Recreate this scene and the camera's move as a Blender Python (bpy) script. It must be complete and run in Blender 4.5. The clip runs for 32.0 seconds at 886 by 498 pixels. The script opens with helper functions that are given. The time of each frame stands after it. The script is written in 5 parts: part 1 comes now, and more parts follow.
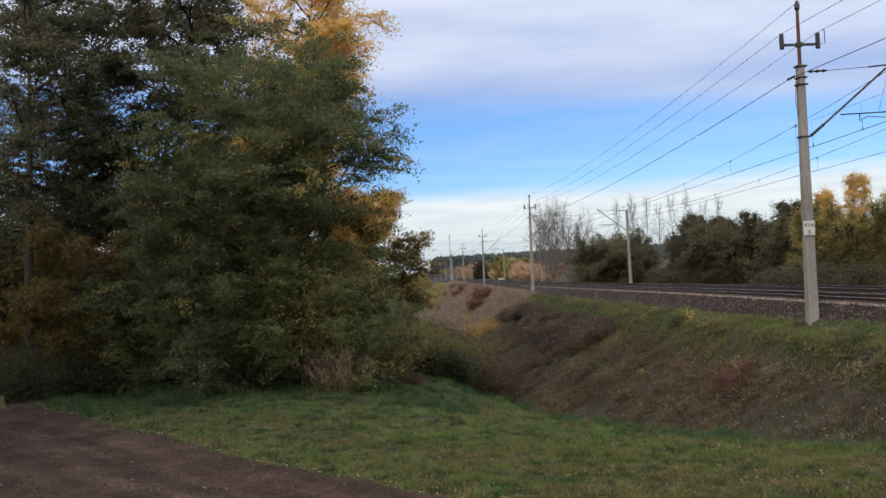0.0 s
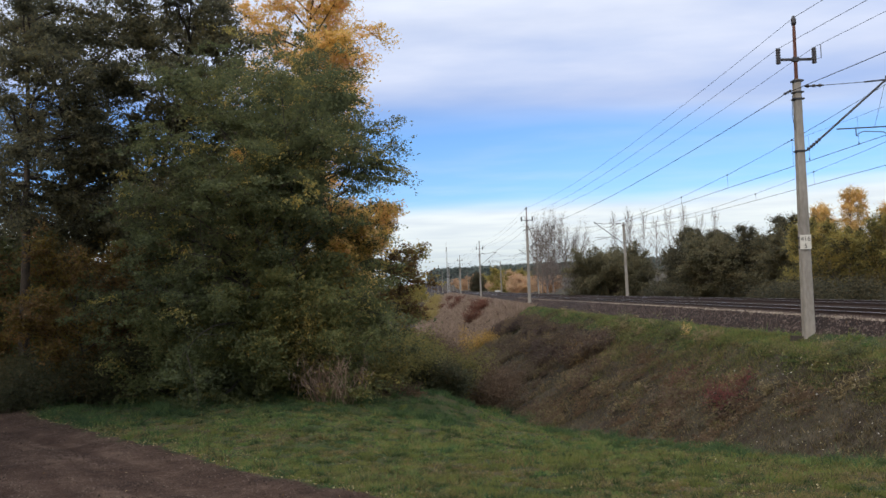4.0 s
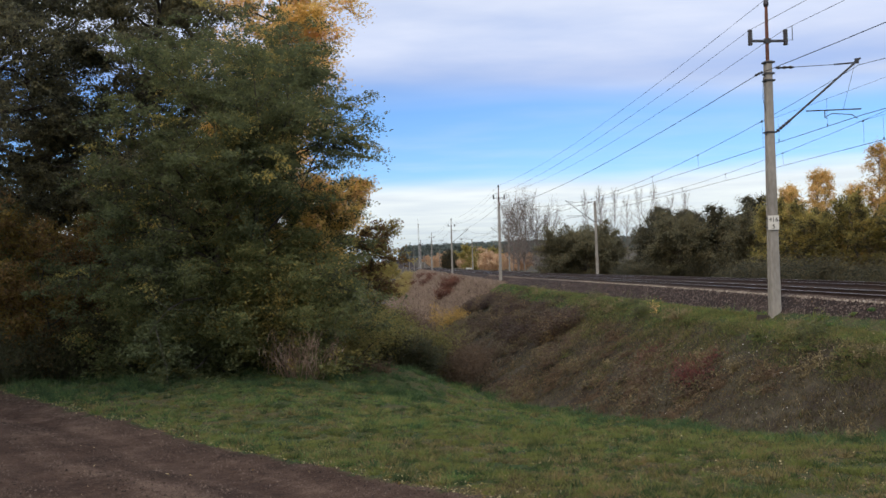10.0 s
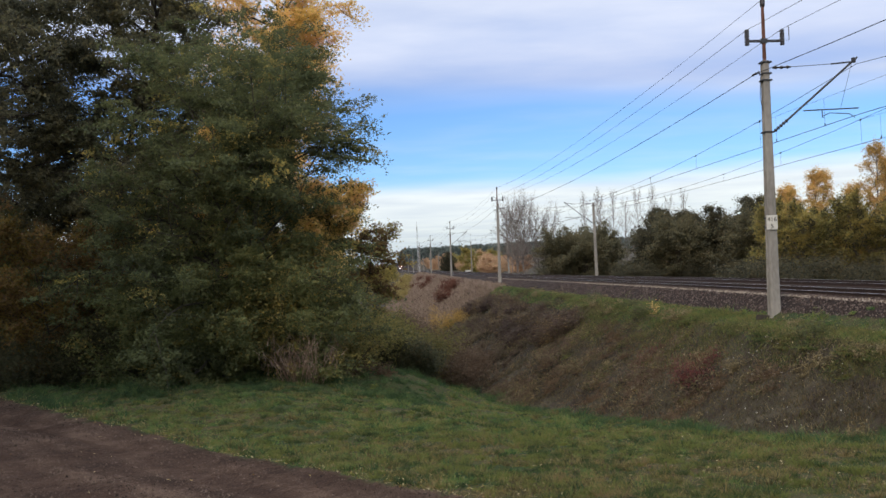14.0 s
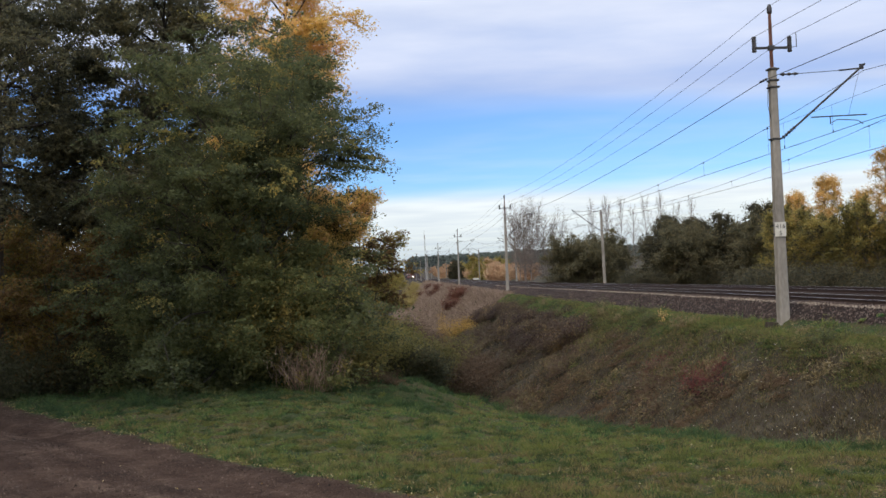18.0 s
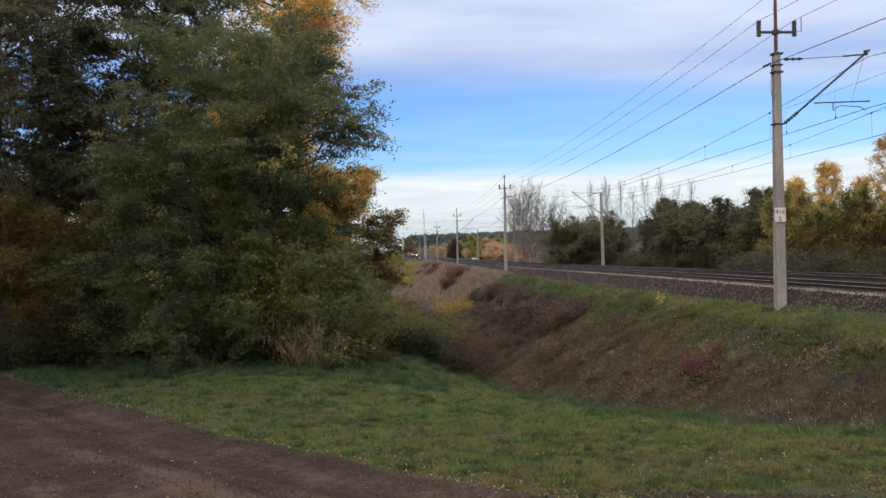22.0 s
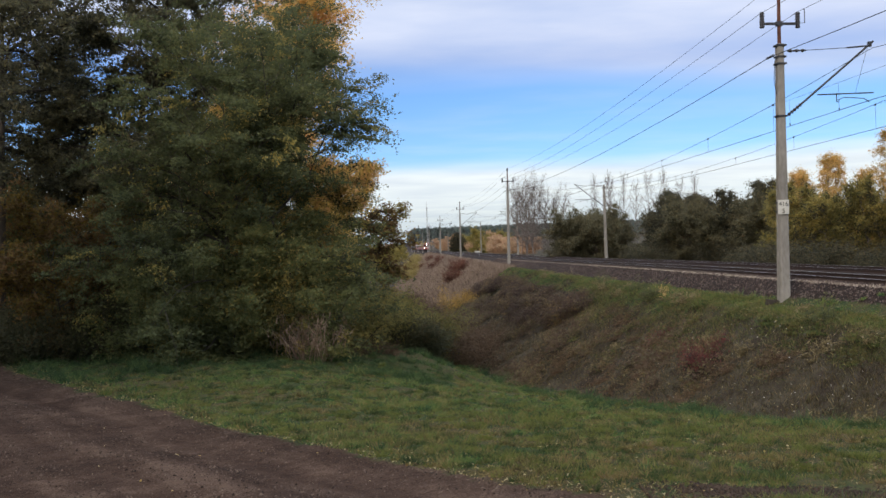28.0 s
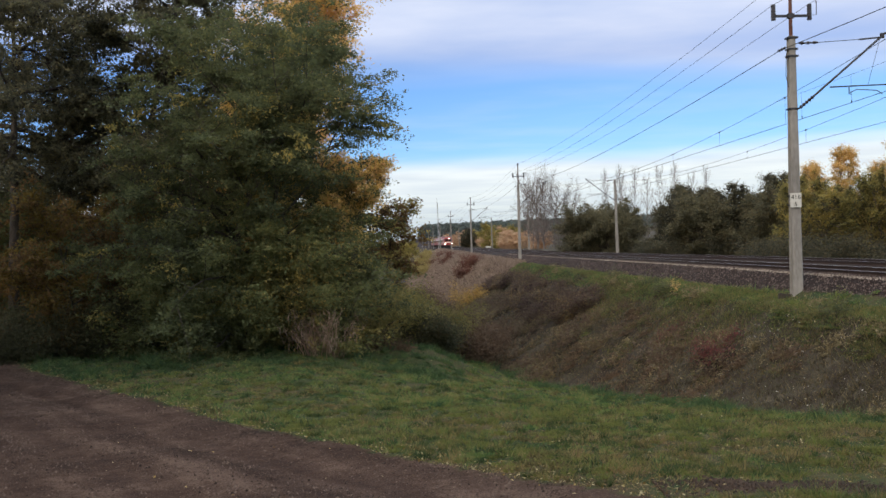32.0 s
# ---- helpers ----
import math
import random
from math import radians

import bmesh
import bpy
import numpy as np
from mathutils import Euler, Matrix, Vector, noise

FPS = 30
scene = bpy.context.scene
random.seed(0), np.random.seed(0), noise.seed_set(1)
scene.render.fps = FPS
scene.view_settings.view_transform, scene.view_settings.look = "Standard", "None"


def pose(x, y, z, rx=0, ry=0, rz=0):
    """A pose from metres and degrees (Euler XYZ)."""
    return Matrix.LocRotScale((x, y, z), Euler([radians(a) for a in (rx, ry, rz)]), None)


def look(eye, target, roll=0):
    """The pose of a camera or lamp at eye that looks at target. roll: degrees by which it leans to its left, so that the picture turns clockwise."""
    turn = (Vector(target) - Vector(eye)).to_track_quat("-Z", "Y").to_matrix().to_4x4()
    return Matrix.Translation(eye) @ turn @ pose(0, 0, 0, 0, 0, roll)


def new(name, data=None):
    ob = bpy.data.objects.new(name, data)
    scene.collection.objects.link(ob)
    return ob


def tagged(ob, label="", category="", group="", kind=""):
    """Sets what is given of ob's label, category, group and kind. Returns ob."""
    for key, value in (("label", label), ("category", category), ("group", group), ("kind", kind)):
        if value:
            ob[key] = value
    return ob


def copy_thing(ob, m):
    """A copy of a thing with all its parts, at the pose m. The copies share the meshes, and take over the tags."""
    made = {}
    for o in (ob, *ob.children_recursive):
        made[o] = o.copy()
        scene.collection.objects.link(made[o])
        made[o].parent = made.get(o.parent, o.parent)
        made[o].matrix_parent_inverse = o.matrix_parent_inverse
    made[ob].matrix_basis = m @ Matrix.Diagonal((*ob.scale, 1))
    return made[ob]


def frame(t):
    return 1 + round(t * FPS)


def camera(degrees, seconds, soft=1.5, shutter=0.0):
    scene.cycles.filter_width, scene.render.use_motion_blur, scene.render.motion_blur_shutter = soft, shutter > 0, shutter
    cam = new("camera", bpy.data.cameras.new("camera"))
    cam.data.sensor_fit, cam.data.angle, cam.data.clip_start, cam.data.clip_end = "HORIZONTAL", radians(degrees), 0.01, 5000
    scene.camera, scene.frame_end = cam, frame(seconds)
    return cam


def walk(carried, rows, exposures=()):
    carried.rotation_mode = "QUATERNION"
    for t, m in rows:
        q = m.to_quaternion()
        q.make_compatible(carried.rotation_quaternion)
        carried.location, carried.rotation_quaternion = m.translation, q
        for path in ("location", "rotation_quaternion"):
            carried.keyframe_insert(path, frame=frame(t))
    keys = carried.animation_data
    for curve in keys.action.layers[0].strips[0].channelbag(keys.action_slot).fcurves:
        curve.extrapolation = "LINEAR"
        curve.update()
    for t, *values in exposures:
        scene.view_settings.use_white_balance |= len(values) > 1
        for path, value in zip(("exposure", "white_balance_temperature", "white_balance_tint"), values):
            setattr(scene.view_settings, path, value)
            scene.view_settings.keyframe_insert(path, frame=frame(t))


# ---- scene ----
# eye 1.6 m above the verge of a field road beside a level railway line
EYE = (0.0, 0.0, 2.15)
PATH = [
    (0, 91.544, 3.073, 1.844), (0.5, 91.577, 3.108, 1.939), (1, 91.541, 3.153, 1.868), (1.5, 91.514, 3.138, 1.668),
    (2, 91.584, 3.080, 1.461), (2.5, 91.785, 2.847, 1.646), (4.5, 92.334, 2.661, 1.593), (5, 92.079, 2.365, 1.367),
    (5.5, 91.507, 2.365, 1.180), (6, 90.959, 2.618, 0.935), (6.5, 90.664, 2.413, 0.568), (7, 90.665, 2.452, 0.593),
    (7.5, 90.376, 2.547, 0.524), (8, 90.234, 2.399, -0.179), (8.5, 90.530, 2.378, -0.295), (9, 90.514, 2.337, -0.241),
    (9.5, 90.530, 2.254, -0.191), (10, 90.745, 2.237, -0.177), (10.5, 91.261, 2.329, 0.016), (11, 91.465, 2.440, 0.138),
    (11.5, 91.553, 2.567, 0.186), (12, 91.850, 2.553, 0.442), (12.5, 92.023, 2.410, 0.515), (13, 91.850, 2.300, 0.000),
    (13.5, 91.279, 2.462, -0.312), (14, 90.912, 2.746, -0.238), (14.5, 90.954, 2.870, -0.038), (16.5, 91.241, 2.707, 0.125),
    (17, 91.446, 2.839, 0.082), (17.5, 91.531, 2.893, 0.046), (18, 91.455, 2.929, 0.252), (18.5, 91.253, 2.976, 0.323),
    (19, 91.035, 3.000, 0.032), (19.5, 90.710, 2.805, -0.083), (20, 90.590, 2.519, 0.234), (20.5, 90.576, 2.363, 0.482),
    (21, 90.654, 2.184, 0.608), (21.5, 90.423, 1.945, 0.550), (22, 90.111, 1.815, 0.168), (22.5, 90.264, 1.781, -0.243),
    (23, 90.569, 1.945, 0.003), (23.5, 90.565, 1.985, 0.020), (24, 90.762, 2.064, -0.135), (24.5, 90.530, 2.137, -0.170),
    (25, 90.189, 2.197, -0.036), (25.5, 89.883, 2.212, 0.504), (27.5, 89.915, 2.063, 0.397), (28, 89.694, 2.002, 0.358),
    (28.5, 89.681, 1.923, 0.219), (29, 89.648, 1.775, 0.338), (29.5, 89.633, 1.867, 0.539), (30, 89.487, 2.080, 0.652),
    (30.5, 89.436, 2.180, 0.701), (31, 89.308, 2.268, 0.776), (31.5, 89.314, 2.295, 1.100), (32, 89.443, 2.364, 1.051),
]
cam = camera(52.4, 32.0, soft=1.5)
walk(cam, [(t, pose(*EYE, rx, ry, rz)) for t, rx, ry, rz in PATH],
     exposures=[(0.0, -0.07), (0.5, -0.05), (1.2, 0.0), (32.0, 0.0)])

# ---- sky and sun ----
SUN_BEARING = -150.0     # degrees clockwise from straight ahead
SUN_HEIGHT = 28.0
SUN_POWER = 1.9
SKY_POWER = 0.085


def build_world():
    world = bpy.data.worlds.new("autumn_sky")
    scene.world = world
    world.use_nodes = True
    nt = world.node_tree
    nt.nodes.clear()
    N, L = nt.nodes.new, nt.links.new
    out = N("ShaderNodeOutputWorld")
    bg = N("ShaderNodeBackground")
    L(bg.outputs[0], out.inputs[0])
    sky = N("ShaderNodeTexSky")
    sky.sky_type = 'NISHITA'
    sky.sun_disc = False
    sky.sun_elevation = radians(SUN_HEIGHT)
    sky.sun_rotation = radians(SUN_BEARING)
    sky.ozone_density = 3.0
    sky.dust_density = 0.2
    gain = N("ShaderNodeMix")
    gain.data_type, gain.blend_type = 'RGBA', 'MULTIPLY'
    gain.inputs[0].default_value = 1.0
    L(sky.outputs[0], gain.inputs[6])
    gain.inputs[7].default_value = (SKY_POWER * 0.90, SKY_POWER * 1.19, SKY_POWER * 1.66, 1)
    tc = N("ShaderNodeTexCoord")
    sep = N("ShaderNodeSeparateXYZ")
    L(tc.outputs["Generated"], sep.inputs[0])

    def maths(op, a, b=None, c=None, clamp=False):
        n = N("ShaderNodeMath")
        n.operation, n.use_clamp = op, clamp
        for i, v in enumerate((a, b, c)):
            if v is None:
                continue
            if isinstance(v, (int, float)):
                n.inputs[i].default_value = v
            else:
                L(v, n.inputs[i])
        return n.outputs[0]

    # a flat cloud layer seen in perspective: direction divided by its height
    h = maths('MAXIMUM', sep.outputs[2], 0.02)
    h2 = maths('ADD', h, 0.05)
    u = maths('DIVIDE', sep.outputs[0], h2)
    v = maths('DIVIDE', sep.outputs[1], h2)
    comb = N("ShaderNodeCombineXYZ")
    L(u, comb.inputs[0])
    L(v, comb.inputs[1])
    mapn = N("ShaderNodeMapping")
    mapn.inputs["Scale"].default_value = (0.42, 0.62, 1)
    mapn.inputs["Rotation"].default_value = (0, 0, radians(-14))
    L(comb.outputs[0], mapn.inputs[0])
    big = N("ShaderNodeTexNoise")
    big.inputs["Scale"].default_value = 1.0
    big.inputs["Detail"].default_value = 3
    big.inputs["Distortion"].default_value = 0.4
    L(mapn.outputs[0], big.inputs["Vector"])
    fine = N("ShaderNodeTexNoise")
    fine.inputs["Scale"].default_value = 2.6
    fine.inputs["Detail"].default_value = 5
    L(mapn.outputs[0], fine.inputs["Vector"])
    # upper sheet of cloud
    wob = maths('MULTIPLY_ADD', big.outputs[0], 0.05, -0.025)
    slope = maths('MULTIPLY', sep.outputs[0], 0.06)
    zz = maths('ADD', maths('ADD', sep.outputs[2], wob), slope)
    upper = N("ShaderNodeMapRange")
    upper.interpolation_type = 'SMOOTHSTEP'
    upper.inputs[1].default_value, upper.inputs[2].default_value = 0.160, 0.208
    L(zz, upper.inputs[0])
    thin = maths('MULTIPLY_ADD', fine.outputs[0], 0.75, 0.52, clamp=True)
    up = maths('MULTIPLY', upper.outputs[0], thin)
    # lower bank near the horizon
    low = N("ShaderNodeMapRange")
    low.interpolation_type = 'SMOOTHSTEP'
    low.inputs[1].default_value, low.inputs[2].default_value = 0.098, 0.070
    wob2 = maths('MULTIPLY_ADD', big.outputs[0], 0.022, -0.011)
    L(maths('ADD', sep.outputs[2], wob2), low.inputs[0])
    # faint veils inside the blue
    veil = maths('MULTIPLY_ADD', fine.outputs[0], 0.6, -0.26, clamp=True)
    mask = maths('MAXIMUM', maths('MAXIMUM', up, low.outputs[0]), veil)
    tint = N("ShaderNodeValToRGB")
    e = tint.color_ramp.elements
    e[0].position, e[0].color = 0.0, (0.60, 0.68, 0.71, 1)
    e[1].position, e[1].color = 1.0, (2.5, 2.55, 2.7, 1)
    for p, c in ((0.05, (0.90, 0.97, 0.98, 1)), (0.09, (0.93, 1.0, 1.04, 1)), (0.19, (0.55, 0.65, 0.92, 1)), (0.24, (0.76, 0.83, 1.02, 1)), (0.28, (0.80, 0.86, 1.02, 1)), (0.35, (1.05, 1.1, 1.22, 1))):
        k = e.new(p)
        k.color = c
    L(sep.outputs[2], tint.inputs[0])
    shade = N("ShaderNodeMix")
    shade.data_type, shade.blend_type = 'RGBA', 'MULTIPLY'
    L(maths('MULTIPLY_ADD', fine.outputs[0], -1.2, 0.78, clamp=True), shade.inputs[0])
    L(tint.outputs[0], shade.inputs[6])
    shade.inputs[7].default_value = (0.62, 0.68, 0.80, 1)
    mix = N("ShaderNodeMix")
    mix.data_type = 'RGBA'
    L(mask, mix.inputs[0])
    L(gain.outputs[2], mix.inputs[6])
    L(shade.outputs[2], mix.inputs[7])
    L(mix.outputs[2], bg.inputs[0])
    bg.inputs[1].default_value = 1.0


build_world()
sun = new("sun", bpy.data.lights.new("sun", 'SUN'))
sun.data.energy, sun.data.angle, sun.data.color = SUN_POWER, radians(14), (1.0, 0.84, 0.64)
_b, _h = radians(SUN_BEARING), radians(SUN_HEIGHT)
sun.matrix_world = look((math.sin(_b) * math.cos(_h) * 50, math.cos(_b) * math.cos(_h) * 50, math.sin(_h) * 50), (0, 0, 0))


# ---- materials ----
def material(name, ramp, scale=1.0, rough=0.85, metal=0.0, bump=0.0, bump_scale=30.0, fine=8.0, island=0.0, per_object=0.0, leafy=0.0, spec=0.3, stretch=(1, 1, 1), emit=None, spread=0.44):
    """Noise at two scales through a colour ramp; island/per_object shift the ramp by piece; leafy lets light through."""
    m = bpy.data.materials.new(name)
    m.use_nodes = True
    nt = m.node_tree
    N, L = nt.nodes.new, nt.links.new
    bsdf = nt.nodes["Principled BSDF"]
    bsdf.inputs["Roughness"].default_value = rough
    bsdf.inputs["Metallic"].default_value = metal
    bsdf.inputs["Specular IOR Level"].default_value = spec
    geo = N("ShaderNodeNewGeometry")
    tc = N("ShaderNodeTexCoord")
    mp = N("ShaderNodeMapping")
    mp.inputs["Scale"].default_value = stretch
    L(tc.outputs["Object"] if not leafy else geo.outputs["Position"], mp.inputs[0])

    def noise_tex(s, d):
        n = N("ShaderNodeTexNoise")
        n.inputs["Scale"].default_value, n.inputs["Detail"].default_value = s, d
        L(mp.outputs[0], n.inputs["Vector"])
        return n.outputs[0]

    def maths(op, a, b):
        n = N("ShaderNodeMath")
        n.operation = op
        for i, v in enumerate((a, b)):
            if isinstance(v, (int, float)):
                n.inputs[i].default_value = v
            else:
                L(v, n.inputs[i])
        return n.outputs[0]

    a = noise_tex(scale, 4)
    b = noise_tex(scale * fine, 3)
    f = maths('ADD', maths('MULTIPLY', a, 0.62), maths('MULTIPLY', b, 0.38))
    if island:
        f = maths('ADD', f, maths('MULTIPLY', maths('SUBTRACT', geo.outputs["Random Per Island"], 0.5), island))
    if per_object:
        oi = N("ShaderNodeObjectInfo")
        f = maths('ADD', f, maths('MULTIPLY', maths('SUBTRACT', oi.outputs["Random"], 0.5), per_object))
    cr = N("ShaderNodeValToRGB")
    e = cr.color_ramp.elements
    stops = [(0.5 + spread * (i / max(1, len(ramp) - 1) - 0.5), c) for i, c in enumerate(ramp)]
    e[0].position, e[0].color = stops[0][0], (*stops[0][1], 1)
    e[1].position, e[1].color = stops[-1][0], (*stops[-1][1], 1)
    for p, c in stops[1:-1]:
        k = e.new(p)
        k.color = (*c, 1)
    L(f, cr.inputs[0])
    L(cr.outputs[0], bsdf.inputs["Base Color"])
    if bump:
        bn = N("ShaderNodeBump")
        bn.inputs["Strength"].default_value = bump
        bn.inputs["Distance"].default_value = 0.02
        L(noise_tex(bump_scale, 4), bn.inputs["Height"])
        L(bn.outputs[0], bsdf.inputs["Normal"])
    if emit:
        bsdf.inputs["Emission Color"].default_value = (*emit[0], 1)
        bsdf.inputs["Emission Strength"].default_value = emit[1]
    if leafy:
        tr = N("ShaderNodeBsdfTranslucent")
        L(cr.outputs[0], tr.inputs[0])
        mx = N("ShaderNodeMixShader")
        mx.inputs[0].default_value = leafy
        L(bsdf.outputs[0], mx.inputs[1])
        L(tr.outputs[0], mx.inputs[2])
        L(mx.outputs[0], nt.nodes["Material Output"].inputs[0])
    return m


def leaf_mat(name, ramp, scale=0.7, island=0.26, through_leaf=0.58, spread=0.44):
    return material(name, ramp, scale=scale, rough=0.6, island=island, leafy=through_leaf, fine=6, spec=0.25, spread=spread)


GREEN = leaf_mat("green_leaves", [(0.054, 0.066, 0.034), (0.080, 0.095, 0.045), (0.105, 0.120, 0.053), (0.135, 0.145, 0.058), (0.185, 0.168, 0.062)])
# brighter copy of the green leaves: light on the front foliage, put into the colour
LITGREEN = leaf_mat("lit_green_leaves", [(0.090, 0.104, 0.046), (0.130, 0.146, 0.060), (0.175, 0.185, 0.070), (0.24, 0.22, 0.078)])
ORANGE = leaf_mat("orange_leaves", [(0.24, 0.145, 0.038), (0.37, 0.225, 0.055), (0.50, 0.31, 0.08), (0.42, 0.30, 0.10)])
DARKBRAMBLE = leaf_mat("dark_bramble_leaves", [(0.050, 0.034, 0.030), (0.086, 0.057, 0.048), (0.128, 0.085, 0.064), (0.110, 0.096, 0.052), (0.30, 0.20, 0.09)], spread=0.34)
WILLOW = leaf_mat("dull_olive_willow_leaves", [(0.120, 0.112, 0.042), (0.178, 0.164, 0.056), (0.245, 0.212, 0.070), (0.31, 0.235, 0.075)])
OLIVE = leaf_mat("olive_leaves", [(0.135, 0.125, 0.045), (0.20, 0.185, 0.063), (0.28, 0.24, 0.078), (0.37, 0.285, 0.08), (0.46, 0.32, 0.08)])
GOLD = leaf_mat("golden_leaves", [(0.46, 0.32, 0.09), (0.62, 0.43, 0.12), (0.76, 0.53, 0.17), (0.80, 0.51, 0.22), (0.76, 0.43, 0.20)], through_leaf=0.6)
AMBER = leaf_mat("amber_leaves", [(0.070, 0.048, 0.018), (0.130, 0.088, 0.024), (0.19, 0.130, 0.030), (0.130, 0.108, 0.036)], through_leaf=0.6)
RUST = leaf_mat("rust_leaves", [(0.060, 0.042, 0.024), (0.098, 0.064, 0.031), (0.155, 0.092, 0.038), (0.21, 0.125, 0.044), (0.16, 0.122, 0.046)])
PALEGOLD = leaf_mat("pale_pinkish_gold_leaves", [(0.32, 0.21, 0.068), (0.52, 0.335, 0.105), (0.68, 0.45, 0.16), (0.72, 0.45, 0.21)], through_leaf=0.55)
PALEYELLOW = leaf_mat("pale_yellow_leaves", [(0.17, 0.135, 0.05), (0.27, 0.21, 0.075), (0.37, 0.29, 0.11)])
DEADWEED = leaf_mat("brown_dead_weeds", [(0.075, 0.048, 0.03), (0.125, 0.082, 0.05), (0.19, 0.13, 0.08)])
UNDERGROWTH = leaf_mat("shaded_undergrowth_leaves", [(0.040, 0.043, 0.025), (0.062, 0.066, 0.036), (0.090, 0.090, 0.042), (0.13, 0.095, 0.046)])
WEEDS = leaf_mat("mixed_weeds", [(0.032, 0.025, 0.015), (0.055, 0.043, 0.023), (0.062, 0.060, 0.029), (0.094, 0.084, 0.040), (0.14, 0.105, 0.052)], island=0.5, spread=0.32)
WEEDLEAF = leaf_mat("grey_green_weed_leaves", [(0.040, 0.044, 0.028), (0.068, 0.074, 0.044), (0.105, 0.108, 0.062), (0.14, 0.118, 0.070)], scale=1.2, island=0.4, spread=0.3)
# russet lightened and dulled, so the colour holds the haze far down the line
THICKET = leaf_mat("hazed_russet_leaves", [(0.30, 0.185, 0.115), (0.42, 0.27, 0.165), (0.53, 0.355, 0.215), (0.48, 0.37, 0.19)], scale=0.06)
DARKRUST = leaf_mat("dark_rust_leaves", [(0.07, 0.03, 0.02), (0.12, 0.05, 0.032), (0.19, 0.085, 0.05)])
PINE = leaf_mat("pine_needles", [(0.062, 0.062, 0.044), (0.098, 0.097, 0.061), (0.135, 0.130, 0.073), (0.18, 0.152, 0.072)], island=0.4)
# brownish green of its own, lightened further to put some haze into the colour
DULLGREEN = leaf_mat("dull_brownish_green_leaves", [(0.070, 0.070, 0.044), (0.110, 0.106, 0.062), (0.152, 0.138, 0.074), (0.20, 0.158, 0.082)], island=0.5)
DARKWOOD = leaf_mat("dark_conifer_leaves", [(0.042, 0.042, 0.031), (0.068, 0.066, 0.042), (0.096, 0.090, 0.052), (0.14, 0.115, 0.060)], island=0.5)
BRAMBLE = leaf_mat("bramble_leaves", [(0.072, 0.048, 0.038), (0.118, 0.080, 0.058), (0.165, 0.114, 0.076), (0.135, 0.124, 0.064), (0.23, 0.165, 0.085)], spread=0.34)
REDLEAF = leaf_mat("red_leaves", [(0.07, 0.035, 0.032), (0.12, 0.045, 0.042), (0.19, 0.06, 0.05), (0.13, 0.085, 0.06)])
STRAW = leaf_mat("dry_straw", [(0.12, 0.094, 0.048), (0.21, 0.167, 0.086), (0.32, 0.255, 0.14)], island=0.6)
BLADE = leaf_mat("grass_blades", [(0.030, 0.066, 0.030), (0.060, 0.122, 0.042), (0.112, 0.184, 0.052), (0.185, 0.212, 0.068), (0.25, 0.21, 0.090)], scale=1.5, island=0.16, spread=0.24)
BANKBLADE = leaf_mat("olive_bank_grass_blades", [(0.050, 0.072, 0.023), (0.090, 0.114, 0.031), (0.148, 0.152, 0.044), (0.19, 0.150, 0.062)], scale=0.9, island=0.4, spread=0.3)
CLUMPBLADE = leaf_mat("dark_coarse_grass_blades", [(0.020, 0.036, 0.014), (0.036, 0.060, 0.021), (0.062, 0.088, 0.030), (0.10, 0.115, 0.04)], scale=1.5, island=0.25, spread=0.3)
LUSHBLADE = leaf_mat("lush_blue_green_grass_blades", [(0.030, 0.058, 0.027), (0.050, 0.094, 0.038), (0.082, 0.134, 0.047), (0.122, 0.154, 0.055)], scale=1.5, island=0.2, spread=0.26)
LIGHTBLADE = leaf_mat("pale_green_grass_blades", [(0.088, 0.110, 0.028), (0.140, 0.156, 0.040), (0.200, 0.196, 0.058)], scale=0.9, island=0.3)
DRYBLADE = leaf_mat("yellowed_grass_blades", [(0.060, 0.050, 0.022), (0.135, 0.115, 0.046), (0.245, 0.205, 0.082), (0.215, 0.150, 0.075)], scale=1.8, island=0.25, spread=0.26)
CLOD = material("churned_dark_soil", [(0.014, 0.0078, 0.0045), (0.028, 0.0165, 0.0100), (0.050, 0.031, 0.019)], scale=3, island=0.6, bump=0.6, bump_scale=60)
LITTER = leaf_mat("fallen_leaves", [(0.13, 0.08, 0.025), (0.26, 0.18, 0.055), (0.40, 0.31, 0.12), (0.46, 0.39, 0.22)], island=1.2)
REED = leaf_mat("pinkish_dry_reed", [(0.17, 0.115, 0.085), (0.28, 0.20, 0.15), (0.42, 0.32, 0.24)], island=0.6)
DRYBROWN = leaf_mat("dead_brown_grass", [(0.14, 0.095, 0.068), (0.23, 0.165, 0.122), (0.33, 0.245, 0.185)], island=0.6)
# distance haze is put into this leaf colour: paler and bluer
HAZEWOOD = leaf_mat("haze_tinted_forest_leaves", [(0.085, 0.108, 0.098), (0.125, 0.152, 0.135), (0.17, 0.19, 0.16)], scale=0.02, island=0.4)
BARK = material("dark_bark", [(0.018, 0.014, 0.011), (0.045, 0.036, 0.028), (0.085, 0.07, 0.055)], scale=3, bump=0.8, bump_scale=14, stretch=(1, 1, 0.25))
PALEBARK = material("pale_bark", [(0.075, 0.060, 0.052), (0.14, 0.115, 0.10), (0.22, 0.19, 0.165)], scale=3, bump=0.4, stretch=(1, 1, 0.3))
CONCRETE = material("weathered_concrete", [(0.125, 0.114, 0.098), (0.215, 0.199, 0.175), (0.30, 0.28, 0.248)], scale=1.1, fine=12, bump=0.35, bump_scale=40, stretch=(1, 1, 0.35))
RUSTSTEEL = material("rusty_steel", [(0.05, 0.022, 0.016), (0.11, 0.045, 0.03), (0.16, 0.075, 0.05)], scale=4, rough=0.75, metal=0.3, bump=0.2)
